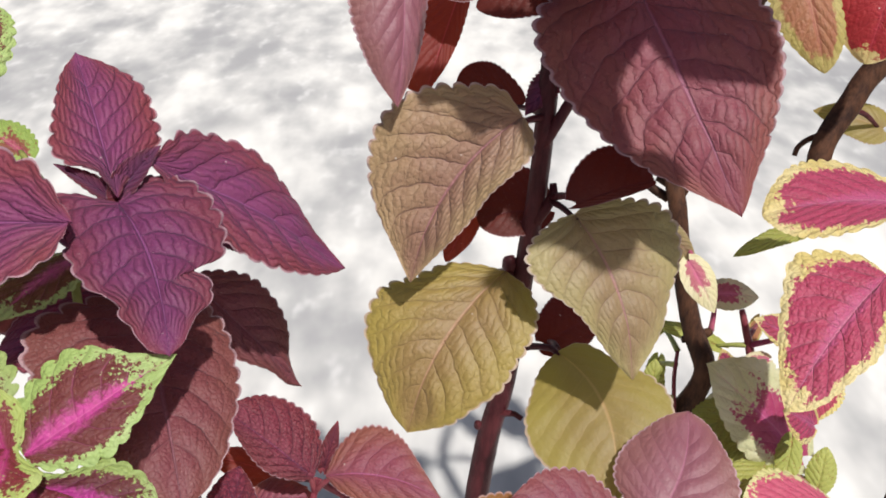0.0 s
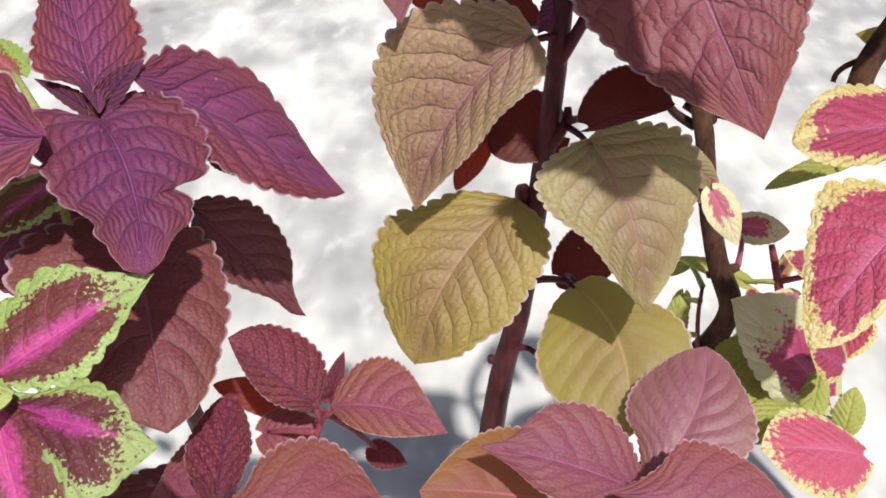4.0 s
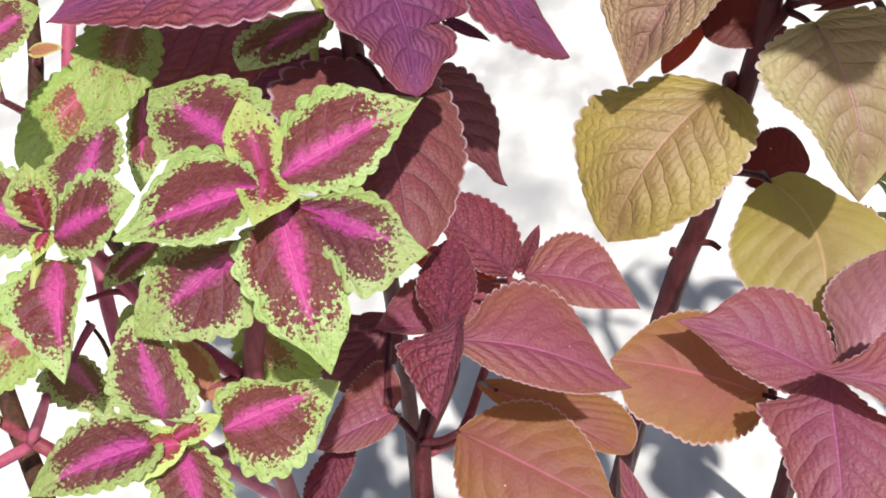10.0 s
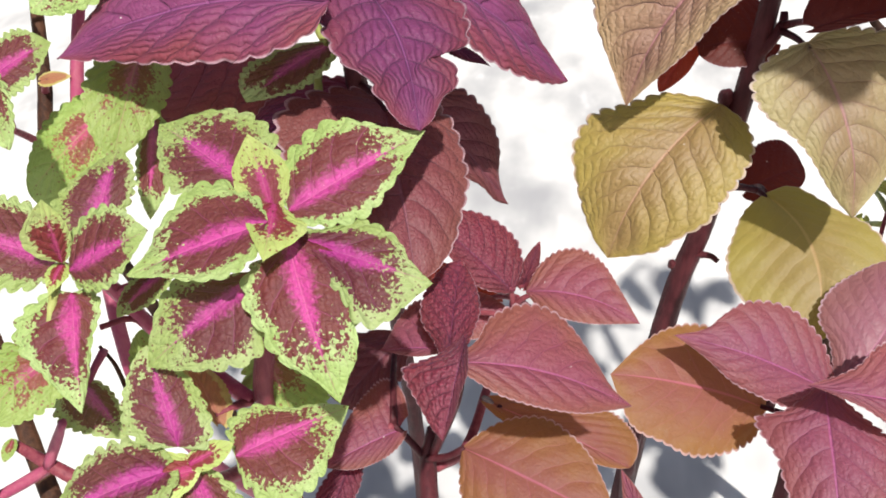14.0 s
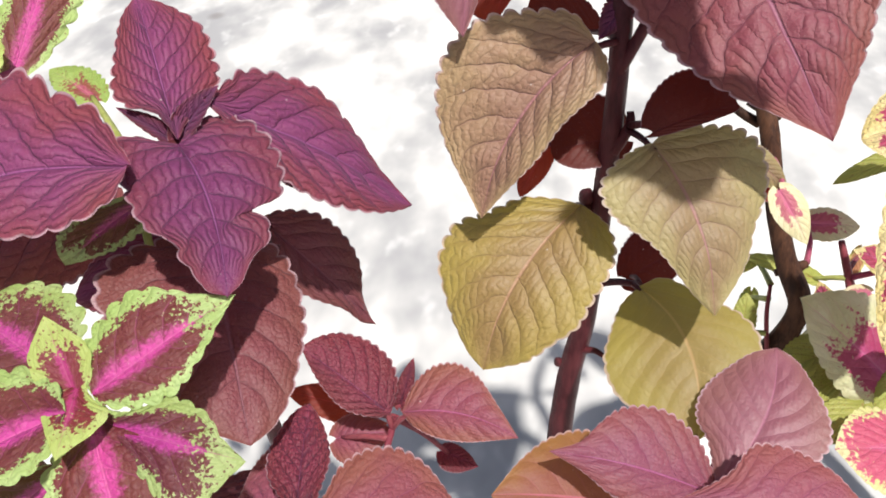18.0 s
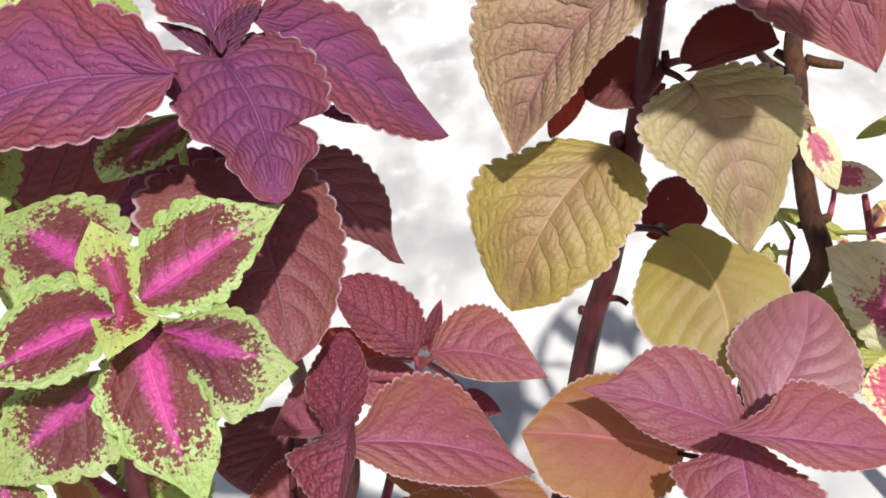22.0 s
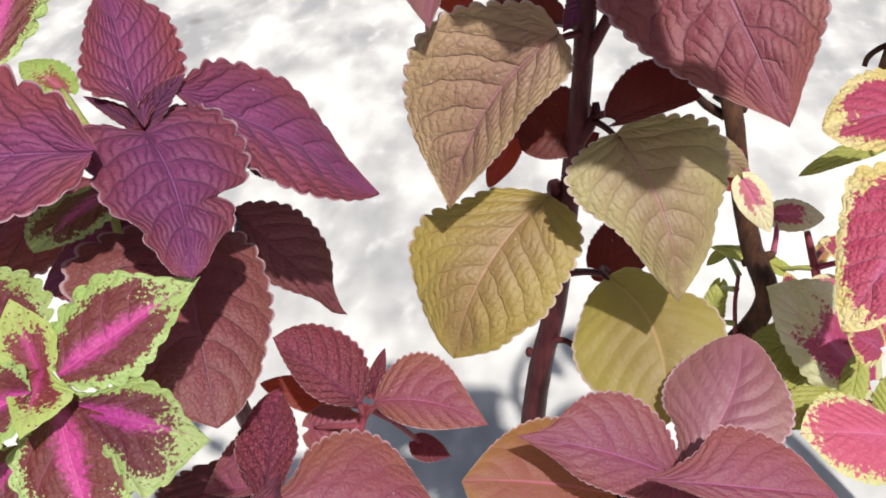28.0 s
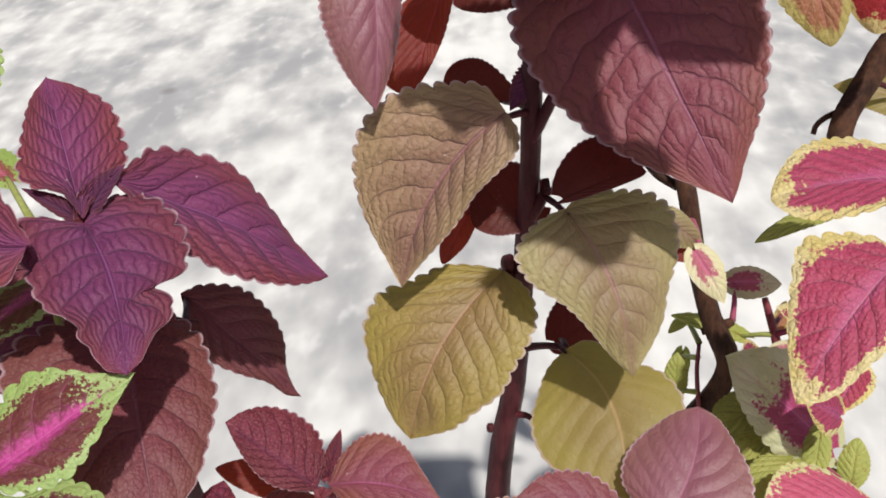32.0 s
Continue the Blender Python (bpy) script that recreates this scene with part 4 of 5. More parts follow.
leaf(lime_back, "lime", (-0.2836, 0.3458, 0.6808), (-0.3199, 0.3332, 0.6898), 0.0140, 0.0194, (0.3467, -0.3972, 0.8497), peak=(0.5, 0.98), skew=(0.14, 0.19))
leaf(lime_back, "lime", (-0.2775, 0.3262, 0.6711), (-0.2889, 0.3047, 0.6631), 0.0112, 0.0111, (0.2975, -0.4689, 0.8316), peak=(0.5, 0.98), skew=(0.17, 0.28))
leaf(lime_back, "lime", (-0.2851, 0.3511, 0.6798), (-0.2641, 0.3845, 0.6923), 0.0126, 0.0142, (0.2409, -0.4706, 0.8488))
leaf(lime_back, "lime", (-0.3178, 0.3099, 0.6764), (-0.2981, 0.3118, 0.6740), 0.0096, 0.0128, (0.1434, -0.4109, 0.9003))
leaf(lime_back, "lime", (-0.1463, 0.2935, 0.6514), (-0.1744, 0.2657, 0.6392), 0.0104, 0.0126, (0.1925, -0.5484, 0.8137), petiole=False, peak=(0.49, 0.96), skew=(0.05, 0.4))
leaf(lime_back, "green", (-0.1905, 0.3592, 0.6606), (-0.2181, 0.3751, 0.6692), 0.0086, 0.0114, (0.0825, -0.3573, 0.9303))

copper_left = plant(-0.06, 0.3, "low copper-red coleus with smooth pointed leaves")
stem(copper_left, "stem", "purple", (-0.0700, 0.3300, 0.0000, 0.0060), (-0.0916, 0.1892, 0.4350, 0.0050), (-0.0981, 0.2115, 0.4683, 0.0044), (-0.0965, 0.2236, 0.4886, 0.0024))
stem(copper_left, "branch", "purple", (-0.0986, 0.2152, 0.4724, 0.0020), (-0.1070, 0.2184, 0.4824, 0.0018), (-0.1153, 0.2212, 0.4905, 0.0016))
stem(copper_left, "branch", "purple", (-0.0980, 0.2132, 0.4776, 0.0020), (-0.0880, 0.2124, 0.4819, 0.0018), (-0.0794, 0.2138, 0.4888, 0.0016))
stem(copper_left, "branch", "red", (-0.0949, 0.2170, 0.4660, 0.0030), (-0.0839, 0.2368, 0.4550, 0.0028), (-0.0759, 0.2666, 0.4705, 0.0026), (-0.0673, 0.3212, 0.4830, 0.0018))
stem(copper_left, "branch", "purple", (-0.0972, 0.2154, 0.4724, 0.0022), (-0.0835, 0.2165, 0.5180, 0.0024), (-0.0775, 0.2065, 0.5600, 0.0020))
leaf(copper_left, "copper", (-0.0836, 0.1977, 0.5675), (-0.0067, 0.2084, 0.5397), ((-0.0108, 0.0120), (-0.0237, 0.0176), (-0.0324, 0.0272), (-0.0357, 0.0385), (-0.0333, 0.0489), (-0.0265, 0.0579), (-0.0161, 0.0660), (-0.0057, 0.0739)), ((0.0066, 0.0155), (0.0108, 0.0277), (0.0115, 0.0417), (0.0093, 0.0587), (0.0050, 0.0714)), (0.3573, -0.1897, 0.9145), bend=0.05, cup=0.1, side=-0.051, petiole=False)
leaf(copper_left, "wine", (-0.0821, 0.1974, 0.5617), (-0.0853, 0.2537, 0.5715), ((-0.0069, 0.0140), (-0.0128, 0.0223), (-0.0139, 0.0321), (-0.0107, 0.0446), (-0.0054, 0.0534)), ((0.0072, 0.0128), (0.0102, 0.0240), (0.0110, 0.0326), (0.0082, 0.0442), (0.0041, 0.0522)), (0.1358, -0.1628, 0.9773), cup=0.12, petiole=False, bend=0.05)
leaf(copper_left, "wine", (-0.0756, 0.2110, 0.5716), (-0.0796, 0.1715, 0.5520), ((-0.0039, 0.0152), (-0.0030, 0.0249), (-0.0023, 0.0341)), ((0.0087, 0.0106), (0.0159, 0.0149), (0.0222, 0.0197), (0.0181, 0.0262), (0.0115, 0.0334), (0.0053, 0.0405)), (0.0654, -0.4479, 0.8917), bend=0.05, petiole=False, cup=0.12)
leaf(copper_left, "plum", (-0.0796, 0.2178, 0.5533), (-0.1165, 0.2208, 0.5438), ((-0.0037, 0.0162), (-0.0026, 0.0269)), ((0.0122, 0.0138), (0.0240, 0.0226), (0.0190, 0.0299), (0.0073, 0.0351)), (-0.2590, -0.3198, 0.9114), petiole=False, bend=0.05, cup=0.1)
leaf(copper_left, "orange", (-0.0805, 0.2138, 0.4890), (-0.0045, 0.1879, 0.4801), ((-0.0099, 0.0045), (-0.0238, 0.0156), (-0.0304, 0.0302), (-0.0261, 0.0493), (-0.0154, 0.0636), (-0.0058, 0.0730)), ((0.0091, 0.0029), (0.0205, 0.0096), (0.0290, 0.0212), (0.0287, 0.0435), (0.0163, 0.0650)), (0.0015, -0.3215, 0.9469), bend=0.04, cup=0.1, side=0.002)
leaf(copper_left, "orange", (-0.0700, 0.2425, 0.4870), (-0.0020, 0.2270, 0.4692), 0.0207, 0.0088, (0.1575, -0.3606, 0.9193), bend=0.06, peak=(0.49, 0.96), skew=(0.4, 0.14))
leaf(copper_left, "copper", (-0.1119, 0.2200, 0.4883), (-0.1431, 0.1965, 0.4852), 0.0096, 0.0264, (0.1409, -0.3117, 0.9397), peak=(0.49, 0.96), skew=(0.15, -0.34))
leaf(copper_left, "umber", (-0.1223, 0.2723, 0.4940), (-0.1482, 0.2407, 0.4756), 0.0169, 0.0281, (0.0560, -0.5349, 0.8430), peak=(0.44, 0.85), skew=(0.27, 0.4))
leaf(copper_left, "wine", (-0.1363, 0.2116, 0.4701), (-0.1444, 0.1783, 0.4507), 0.0086, 0.0101, (0.1009, -0.5180, 0.8494), peak=(0.49, 0.96), skew=(-0.06, 0.2))
leaf(copper_left, "wine", (-0.0672, 0.3132, 0.4951), (-0.1139, 0.3322, 0.5256), ((-0.0065, 0.0056), (-0.0123, 0.0197), (-0.0109, 0.0352), (-0.0061, 0.0480)), ((0.0126, 0.0045), (0.0230, 0.0158), (0.0252, 0.0324), (0.0196, 0.0471), (0.0105, 0.0552)), (0.3477, -0.4572, 0.8186), bend=0.03, cup=0.1)
leaf(copper_left, "copper", (-0.0613, 0.3130, 0.4964), (-0.0001, 0.2984, 0.4946), ((-0.0161, 0.0020), (-0.0281, 0.0093), (-0.0323, 0.0218), (-0.0267, 0.0352), (-0.0142, 0.0486), (-0.0068, 0.0562)), ((0.0058, 0.0083), (0.0089, 0.0211), (0.0084, 0.0356), (0.0047, 0.0490)), (-0.0752, -0.4270, 0.9011), bend=0.03, cup=0.1, side=-0.089)
leaf(copper_left, "wine", (-0.0632, 0.3206, 0.4930), (-0.0564, 0.3405, 0.5091), 0.0047, 0.0047, (0.0486, -0.6405, 0.7664), young=True, cup=-0.3, petiole=False)
leaf(copper_left, "wine", (-0.0646, 0.3216, 0.4921), (-0.0666, 0.3309, 0.5034), 0.0035, 0.0035, (0.1369, -0.7562, 0.6399), young=True, cup=-0.3, petiole=False)
leaf(copper_left, "red", (-0.0832, 0.3432, 0.4562), (-0.1328, 0.3428, 0.4794), 0.0108, 0.0121, (0.3922, -0.3888, 0.8337))
leaf(copper_left, "copper", (-0.1021, 0.3181, 0.4685), (-0.0704, 0.3229, 0.4690), 0.0130, 0.0162, (0.0388, -0.3677, 0.9291))
leaf(copper_left, "wine", (-0.0459, 0.3307, 0.4432), (-0.0253, 0.3261, 0.4344), 0.0066, 0.0100, (0.2766, -0.4197, 0.8645))

copper_right = plant(0.08, 0.36, "copper-red coleus with magenta-tinted pointed leaves")
stem(copper_right, "stem", "purple", (0.0300, 0.4200, 0.0000, 0.0055), (0.0071, 0.3176, 0.3412, 0.0045), (0.0115, 0.3298, 0.3706, 0.0042), (0.0309, 0.3246, 0.4080, 0.0030), (0.0790, 0.3060, 0.4328, 0.0024))
stem(copper_right, "stem", "purple", (0.0600, 0.4200, 0.0000, 0.0055), (0.0820, 0.2587, 0.3753, 0.0044), (0.0843, 0.2675, 0.4227, 0.0036), (0.0934, 0.2801, 0.4727, 0.0018))
leaf(copper_right, "plum", (0.0962, 0.2731, 0.4829), (0.0146, 0.2800, 0.5080), ((-0.0066, 0.0058), (-0.0129, 0.0117), (-0.0154, 0.0231), (-0.0149, 0.0380), (-0.0126, 0.0532), (-0.0050, 0.0683)), ((0.0121, 0.0068), (0.0238, 0.0155), (0.0326, 0.0287), (0.0343, 0.0412), (0.0296, 0.0550), (0.0190, 0.0643), (0.0081, 0.0717)), (0.2052, -0.5389, 0.8170), bend=0.04, cup=0.1, side=0.037)
leaf(copper_right, "lilac", (0.0936, 0.2752, 0.4897), (0.1310, 0.3416, 0.5149), ((-0.0117, 0.0191), (-0.0212, 0.0276), (-0.0242, 0.0399), (-0.0194, 0.0564), (-0.0108, 0.0713)), ((0.0224, 0.0174), (0.0362, 0.0293), (0.0395, 0.0422), (0.0339, 0.0556), (0.0236, 0.0671), (0.0121, 0.0772)), (-0.0953, -0.3056, 0.9474), bend=0.04, cup=0.12, petiole=False, side=0.107)
leaf(copper_right, "plum", (0.0719, 0.2485, 0.5167), (0.1578, 0.2505, 0.5020), ((-0.0130, 0.0219), (-0.0234, 0.0304), (-0.0286, 0.0385), (-0.0269, 0.0562), (-0.0182, 0.0702), (-0.0090, 0.0788)), ((0.0059, 0.0227), (0.0114, 0.0367), (0.0127, 0.0510), (0.0090, 0.0685)), (0.1666, -0.3320, 0.9285), bend=0.03, cup=0.1, petiole=False)
leaf(copper_right, "orange", (0.0686, 0.2819, 0.4576), (-0.0137, 0.2736, 0.4816), ((-0.0126, 0.0049), (-0.0202, 0.0103), (-0.0287, 0.0234), (-0.0338, 0.0414), (-0.0296, 0.0566), (-0.0254, 0.0716), (-0.0134, 0.0804)), ((0.0163, 0.0005), (0.0302, 0.0106), (0.0387, 0.0234), (0.0396, 0.0397), (0.0331, 0.0557), (0.0201, 0.0711)), (0.2935, -0.3398, 0.8935), bend=0.04, cup=0.1, side=0.028)
leaf(copper_right, "plum", (0.0872, 0.2730, 0.4936), (0.0898, 0.1924, 0.4700), ((-0.0167, 0.0192), (-0.0333, 0.0367), (-0.0304, 0.0576), (-0.0167, 0.0757)), ((0.0176, 0.0149), (0.0327, 0.0193), (0.0308, 0.0287), (0.0245, 0.0398), (0.0198, 0.0585), (0.0129, 0.0749)), (-0.1616, -0.2829, 0.9454), bend=0.04, petiole=False)
leaf(copper_right, "copper", (0.0162, 0.2221, 0.4001), (-0.0035, 0.2527, 0.4307), 0.0075, 0.0075, (0.1248, -0.6594, 0.7414))
leaf(copper_right, "wine", (0.0938, 0.2824, 0.4757), (0.0959, 0.2936, 0.4854), 0.0031, 0.0031, (-0.1995, -0.6226, 0.7567), young=True, petiole=False, cup=-0.3)
leaf(copper_right, "wine", (0.0917, 0.2801, 0.4763), (0.0978, 0.2858, 0.4822), 0.0025, 0.0025, (-0.2523, -0.5462, 0.7988), young=True, petiole=False, cup=-0.3)

bronze = plant(0.03, 0.4, "tall bronze coleus with olive-yellow drooping leaves on a purple stem")
stem(bronze, "stem", "purple", (0.0000, 0.3700, 0.0000, 0.0085), (0.0219, 0.3851, 0.3903, 0.0074), (0.0281, 0.3909, 0.4415, 0.0070), (0.0360, 0.3945, 0.4807, 0.0066), (0.0444, 0.3993, 0.5567, 0.0056), (0.0507, 0.4072, 0.6232, 0.0050), (0.0538, 0.4188, 0.6709, 0.0050), (0.0583, 0.4373, 0.7231, 0.0048), (0.0609, 0.4491, 0.7485, 0.0040))
stem(bronze, "branch", "purple", (0.0518, 0.4085, 0.6388, 0.0032), (0.0622, 0.4111, 0.6587, 0.0030), (0.0751, 0.4164, 0.6822, 0.0026))
stem(bronze, "branch", "purple", (0.0342, 0.3893, 0.4648, 0.0024), (0.0426, 0.3860, 0.4678, 0.0018), (0.0477, 0.3830, 0.4663, 0.0016))
stem(bronze, "branch", "purple", (0.0443, 0.3865, 0.5207, 0.0024), (0.0557, 0.3949, 0.5139, 0.0020), (0.0670, 0.3963, 0.5108, 0.0018))
bud(bronze, "purple", (0.0213, 0.3846, 0.4598), 0.0026)
bud(bronze, "purple", (0.0373, 0.4019, 0.5683), 0.0044)
stem(bronze, "branch", "purple", (0.0446, 0.4024, 0.5575, 0.0034), (0.0385, 0.4004, 0.5624, 0.0032), (0.0319, 0.4102, 0.5563, 0.0022))
stem(bronze, "branch", "purple", (0.0497, 0.4015, 0.5976, 0.0040), (0.0553, 0.4020, 0.6063, 0.0032), (0.0585, 0.4051, 0.6121, 0.0026), (0.0585, 0.4083, 0.6167, 0.0020))
leaf(bronze, "bronze", (0.0400, 0.4013, 0.6597), (-0.0167, 0.3639, 0.5842), ((-0.0104, 0.0051), (-0.0153, 0.0149), (-0.0125, 0.0284), (-0.0089, 0.0428), (-0.0081, 0.0580), (-0.0056, 0.0735), (-0.0027, 0.0875)), ((0.0161, -0.0052), (0.0328, 0.0025), (0.0466, 0.0130), (0.0568, 0.0283), (0.0590, 0.0460), (0.0521, 0.0635), (0.0391, 0.0773), (0.0197, 0.0897)), (-0.1391, -0.8418, 0.5215), bend=0.06, cup=0.08, side=0.097)
leaf(bronze, "olive", (0.0343, 0.3940, 0.5696), (-0.0191, 0.3344, 0.5060), ((-0.0176, 0.0035), (-0.0294, 0.0145), (-0.0334, 0.0309), (-0.0332, 0.0425), (-0.0330, 0.0574), (-0.0269, 0.0709), (-0.0204, 0.0845), (-0.0110, 0.0935)), ((0.0124, 0.0035), (0.0284, 0.0121), (0.0405, 0.0279), (0.0534, 0.0435), (0.0506, 0.0612), (0.0418, 0.0737), (0.0289, 0.0870), (0.0125, 0.0979)), (-0.1399, -0.6609, 0.7373), bend=0.12, cup=0.08, side=0.064)
leaf(bronze, "khaki", (0.0666, 0.3803, 0.6155), (0.0944, 0.3268, 0.5517), ((-0.0108, -0.0041), (-0.0274, 0.0001), (-0.0425, 0.0082), (-0.0482, 0.0219), (-0.0429, 0.0405), (-0.0328, 0.0545), (-0.0254, 0.0664), (-0.0138, 0.0771)), ((0.0110, 0.0005), (0.0252, 0.0057), (0.0331, 0.0147), (0.0305, 0.0281), (0.0200, 0.0438), (0.0125, 0.0583), (0.0064, 0.0746)), (0.1415, -0.7272, 0.6717), bend=0.06, cup=0.08, side=-0.071)
leaf(bronze, "straw", (0.0660, 0.3897, 0.5152), (0.0900, 0.3075, 0.4821), ((-0.0152, 0.0009), (-0.0323, 0.0225), (-0.0437, 0.0341), (-0.0483, 0.0522), (-0.0386, 0.0710), (-0.0194, 0.0864)), ((0.0129, 0.0081), (0.0244, 0.0242), (0.0319, 0.0387), (0.0325, 0.0563), (0.0245, 0.0702), (0.0119, 0.0845)), (-0.1496, -0.4065, 0.9013), bend=0.1, cup=0.1, side=-0.137)
leaf(bronze, "mauve", (0.0920, 0.4293, 0.7217), (0.1356, 0.3394, 0.6401), ((-0.0210, 0.0033), (-0.0409, 0.0202), (-0.0513, 0.0442), (-0.0473, 0.0661), (-0.0375, 0.0847), (-0.0267, 0.0994), (-0.0138, 0.1131), (-0.0061, 0.1229)), ((0.0180, -0.0112), (0.0401, -0.0068), (0.0537, 0.0070), (0.0567, 0.0258), (0.0537, 0.0458), (0.0474, 0.0639), (0.0389, 0.0826), (0.0291, 0.0972), (0.0165, 0.1108), (0.0056, 0.1225)), (-0.1254, -0.6993, 0.7037), bend=0.04, cup=0.08, side=0.007)
leaf(bronze, "lilac", (-0.0204, 0.4435, 0.7498), (-0.0221, 0.3928, 0.6686), 0.0167, 0.0257, (0.5300, -0.7240, 0.4415), bend=0.06, cup=0.3, peak=(0.49, 0.96), skew=(0.02, 0.09))
leaf(bronze, "red", (0.0115, 0.4893, 0.6986), (-0.0096, 0.4434, 0.6531), 0.0082, 0.0232, (0.1238, -0.7267, 0.6757), peak=(0.39, 0.75), skew=(0.12, 0.39))
leaf(bronze, "dark", (0.0431, 0.4416, 0.6437), (0.0073, 0.4511, 0.6532), 0.0017, 0.0196, (0.0339, -0.6415, 0.7664), peak=(0.35, 0.68), skew=(0.26, 0.29))
leaf(bronze, "dark", (0.0640, 0.3649, 0.6309), (0.1035, 0.3776, 0.6368), 0.0249, 0.0049, (0.0497, -0.5472, 0.8355), peak=(0.42, 0.42), skew=(0.15, 0.08))
leaf(bronze, "dark", (0.0570, 0.4141, 0.5972), (0.0184, 0.4058, 0.5956), 0.0143, 0.0298, (0.0861, -0.5555, 0.8270), peak=(0.42, 0.5), skew=(0.05, -0.05))
leaf(bronze, "red", (0.0188, 0.4225, 0.5932), (0.0014, 0.3996, 0.5714), 0.0076, 0.0082, (-0.0403, -0.6726, 0.7389))
leaf(bronze, "dark", (0.0623, 0.4193, 0.4946), (0.0971, 0.4427, 0.4970), 0.0247, 0.0145, (0.1709, -0.3511, 0.9206), peak=(0.42, 0.42), skew=(0.2, -0.06))
leaf(bronze, "khaki", (0.1237, 0.4307, 0.5737), (0.1467, 0.4215, 0.5575), 0.0100, 0.0116, (0.1841, -0.7191, 0.6701), petiole=False)
leaf(bronze, "red", (0.1270, 0.4268, 0.5589), (0.1484, 0.4247, 0.5532), 0.0086, 0.0097, (0.1563, -0.5894, 0.7926), petiole=False)
leaf(bronze, "purple", (0.0567, 0.4205, 0.6729), (0.0418, 0.4122, 0.6543), 0.0071, 0.0080, (-0.1769, -0.8396, 0.5136))
leaf(bronze, "dark", (0.0643, 0.4395, 0.7167), (0.0165, 0.4370, 0.7022), 0.0153, 0.0153, (-0.1758, -0.6949, 0.6973))
leaf(bronze, "dark", (0.0235, 0.4593, 0.7157), (-0.0061, 0.4516, 0.7087), 0.0157, 0.0157, (0.0102, -0.6922, 0.7216))
leaf(bronze, "mauve", (0.0681, 0.4307, 0.7387), (0.0705, 0.3963, 0.7239), 0.0205, 0.0205, (-0.0759, -0.3973, 0.9145))
# five upper leaves, out of view, added to cast shade on the blades below
leaf(bronze, "mauve", (0.1160, 0.3474, 0.8565), (0.1269, 0.2841, 0.7916), ((-0.0142, 0.0193), (-0.0036, 0.0344), (0.0060, 0.0522), (0.0033, 0.0715)), ((0.0307, -0.0051), (0.0453, 0.0098), (0.0454, 0.0382), (0.0349, 0.0618), (0.0194, 0.0826)), (-0.1667, -0.6799, 0.7141), petiole=False)
leaf(bronze, "mauve", (0.1326, 0.3377, 0.8545), (0.1863, 0.3138, 0.8250), ((-0.0192, 0.0045), (-0.0277, 0.0294), (-0.0249, 0.0562)), ((0.0127, 0.0111), (0.0170, 0.0315), (0.0107, 0.0487)), (-0.0701, -0.7971, 0.5998), petiole=False)
leaf(bronze, "mauve", (0.1480, 0.2828, 0.8000), (0.0777, 0.2739, 0.8000), ((-0.0150, 0.0060), (-0.0205, 0.0165), (-0.0180, 0.0260), (-0.0110, 0.0330), (-0.0050, 0.0470), (-0.0050, 0.0610)), ((0.0120, 0.0100), (0.0180, 0.0300), (0.0180, 0.0470), (0.0100, 0.0630)), (0.0000, 0.0000, 1.0000), bend=0.02, cup=0.04, petiole=False)
leaf(bronze, "bronze", (0.0918, 0.3601, 0.7980), (0.0112, 0.3615, 0.7891), ((-0.0152, -0.0002), (-0.0245, 0.0175), (-0.0277, 0.0377), (-0.0318, 0.0494), (-0.0135, 0.0611), (-0.0151, 0.0744)), ((0.0193, 0.0141), (0.0285, 0.0421), (0.0230, 0.0718)), (-0.0794, -0.7261, 0.6830), petiole=False)
leaf(bronze, "mauve", (0.1179, 0.3645, 0.8658), (0.1269, 0.3306, 0.8383), ((-0.0766, 0.0179), (-0.0619, 0.0501), (-0.0360, 0.0473), (-0.0131, 0.0398)), ((0.0143, 0.0045), (0.0120, 0.0330)), (-0.1212, -0.6117, 0.7817), petiole=False)

rose = plant(0.2, 0.46, "cream-edged rose-pink coleus on a woody brown stem")
stem(rose, "stem", "wood", (0.1800, 0.5000, 0.0000, 0.0100), (0.1480, 0.4400, 0.3641, 0.0095), (0.1530, 0.4344, 0.4060, 0.0088), (0.1680, 0.4369, 0.4300, 0.0080), (0.1737, 0.4398, 0.4555, 0.0074), (0.1625, 0.4466, 0.4840, 0.0067), (0.1535, 0.4568, 0.5179, 0.0060), (0.1476, 0.4725, 0.5591, 0.0060), (0.1445, 0.4883, 0.5822, 0.0055), (0.1609, 0.5167, 0.6209, 0.0050), (0.1939, 0.5399, 0.6674, 0.0045), (0.2157, 0.5563, 0.6880, 0.0040))
stem(rose, "stem", "wood", (0.4000, 0.5200, 0.0000, 0.0090), (0.4000, 0.5300, 0.3500, 0.0090), (0.3650, 0.5650, 0.5900, 0.0090), (0.3060, 0.5560, 0.6320, 0.0090), (0.2850, 0.5520, 0.6170, 0.0088), (0.2710, 0.5440, 0.5950, 0.0086), (0.2590, 0.5360, 0.5770, 0.0084), (0.2540, 0.5290, 0.5640, 0.0084), (0.2530, 0.5215, 0.5540, 0.0070))
stem(rose, "branch", "wood", (0.2560, 0.5395, 0.5770, 0.0022), (0.2470, 0.5380, 0.5735, 0.0020), (0.2400, 0.5340, 0.5700, 0.0018), (0.2380, 0.5315, 0.5650, 0.0016))
leaf(rose, "straw", (0.3060, 0.5560, 0.5730), (0.2610, 0.5720, 0.5790), 0.0150, 0.0150, (0.1000, -0.6500, 0.7500))
stem(rose, "branch", "wood", (0.1436, 0.4844, 0.5604, 0.0030), (0.1318, 0.4880, 0.5671, 0.0026), (0.1235, 0.4927, 0.5749, 0.0020))
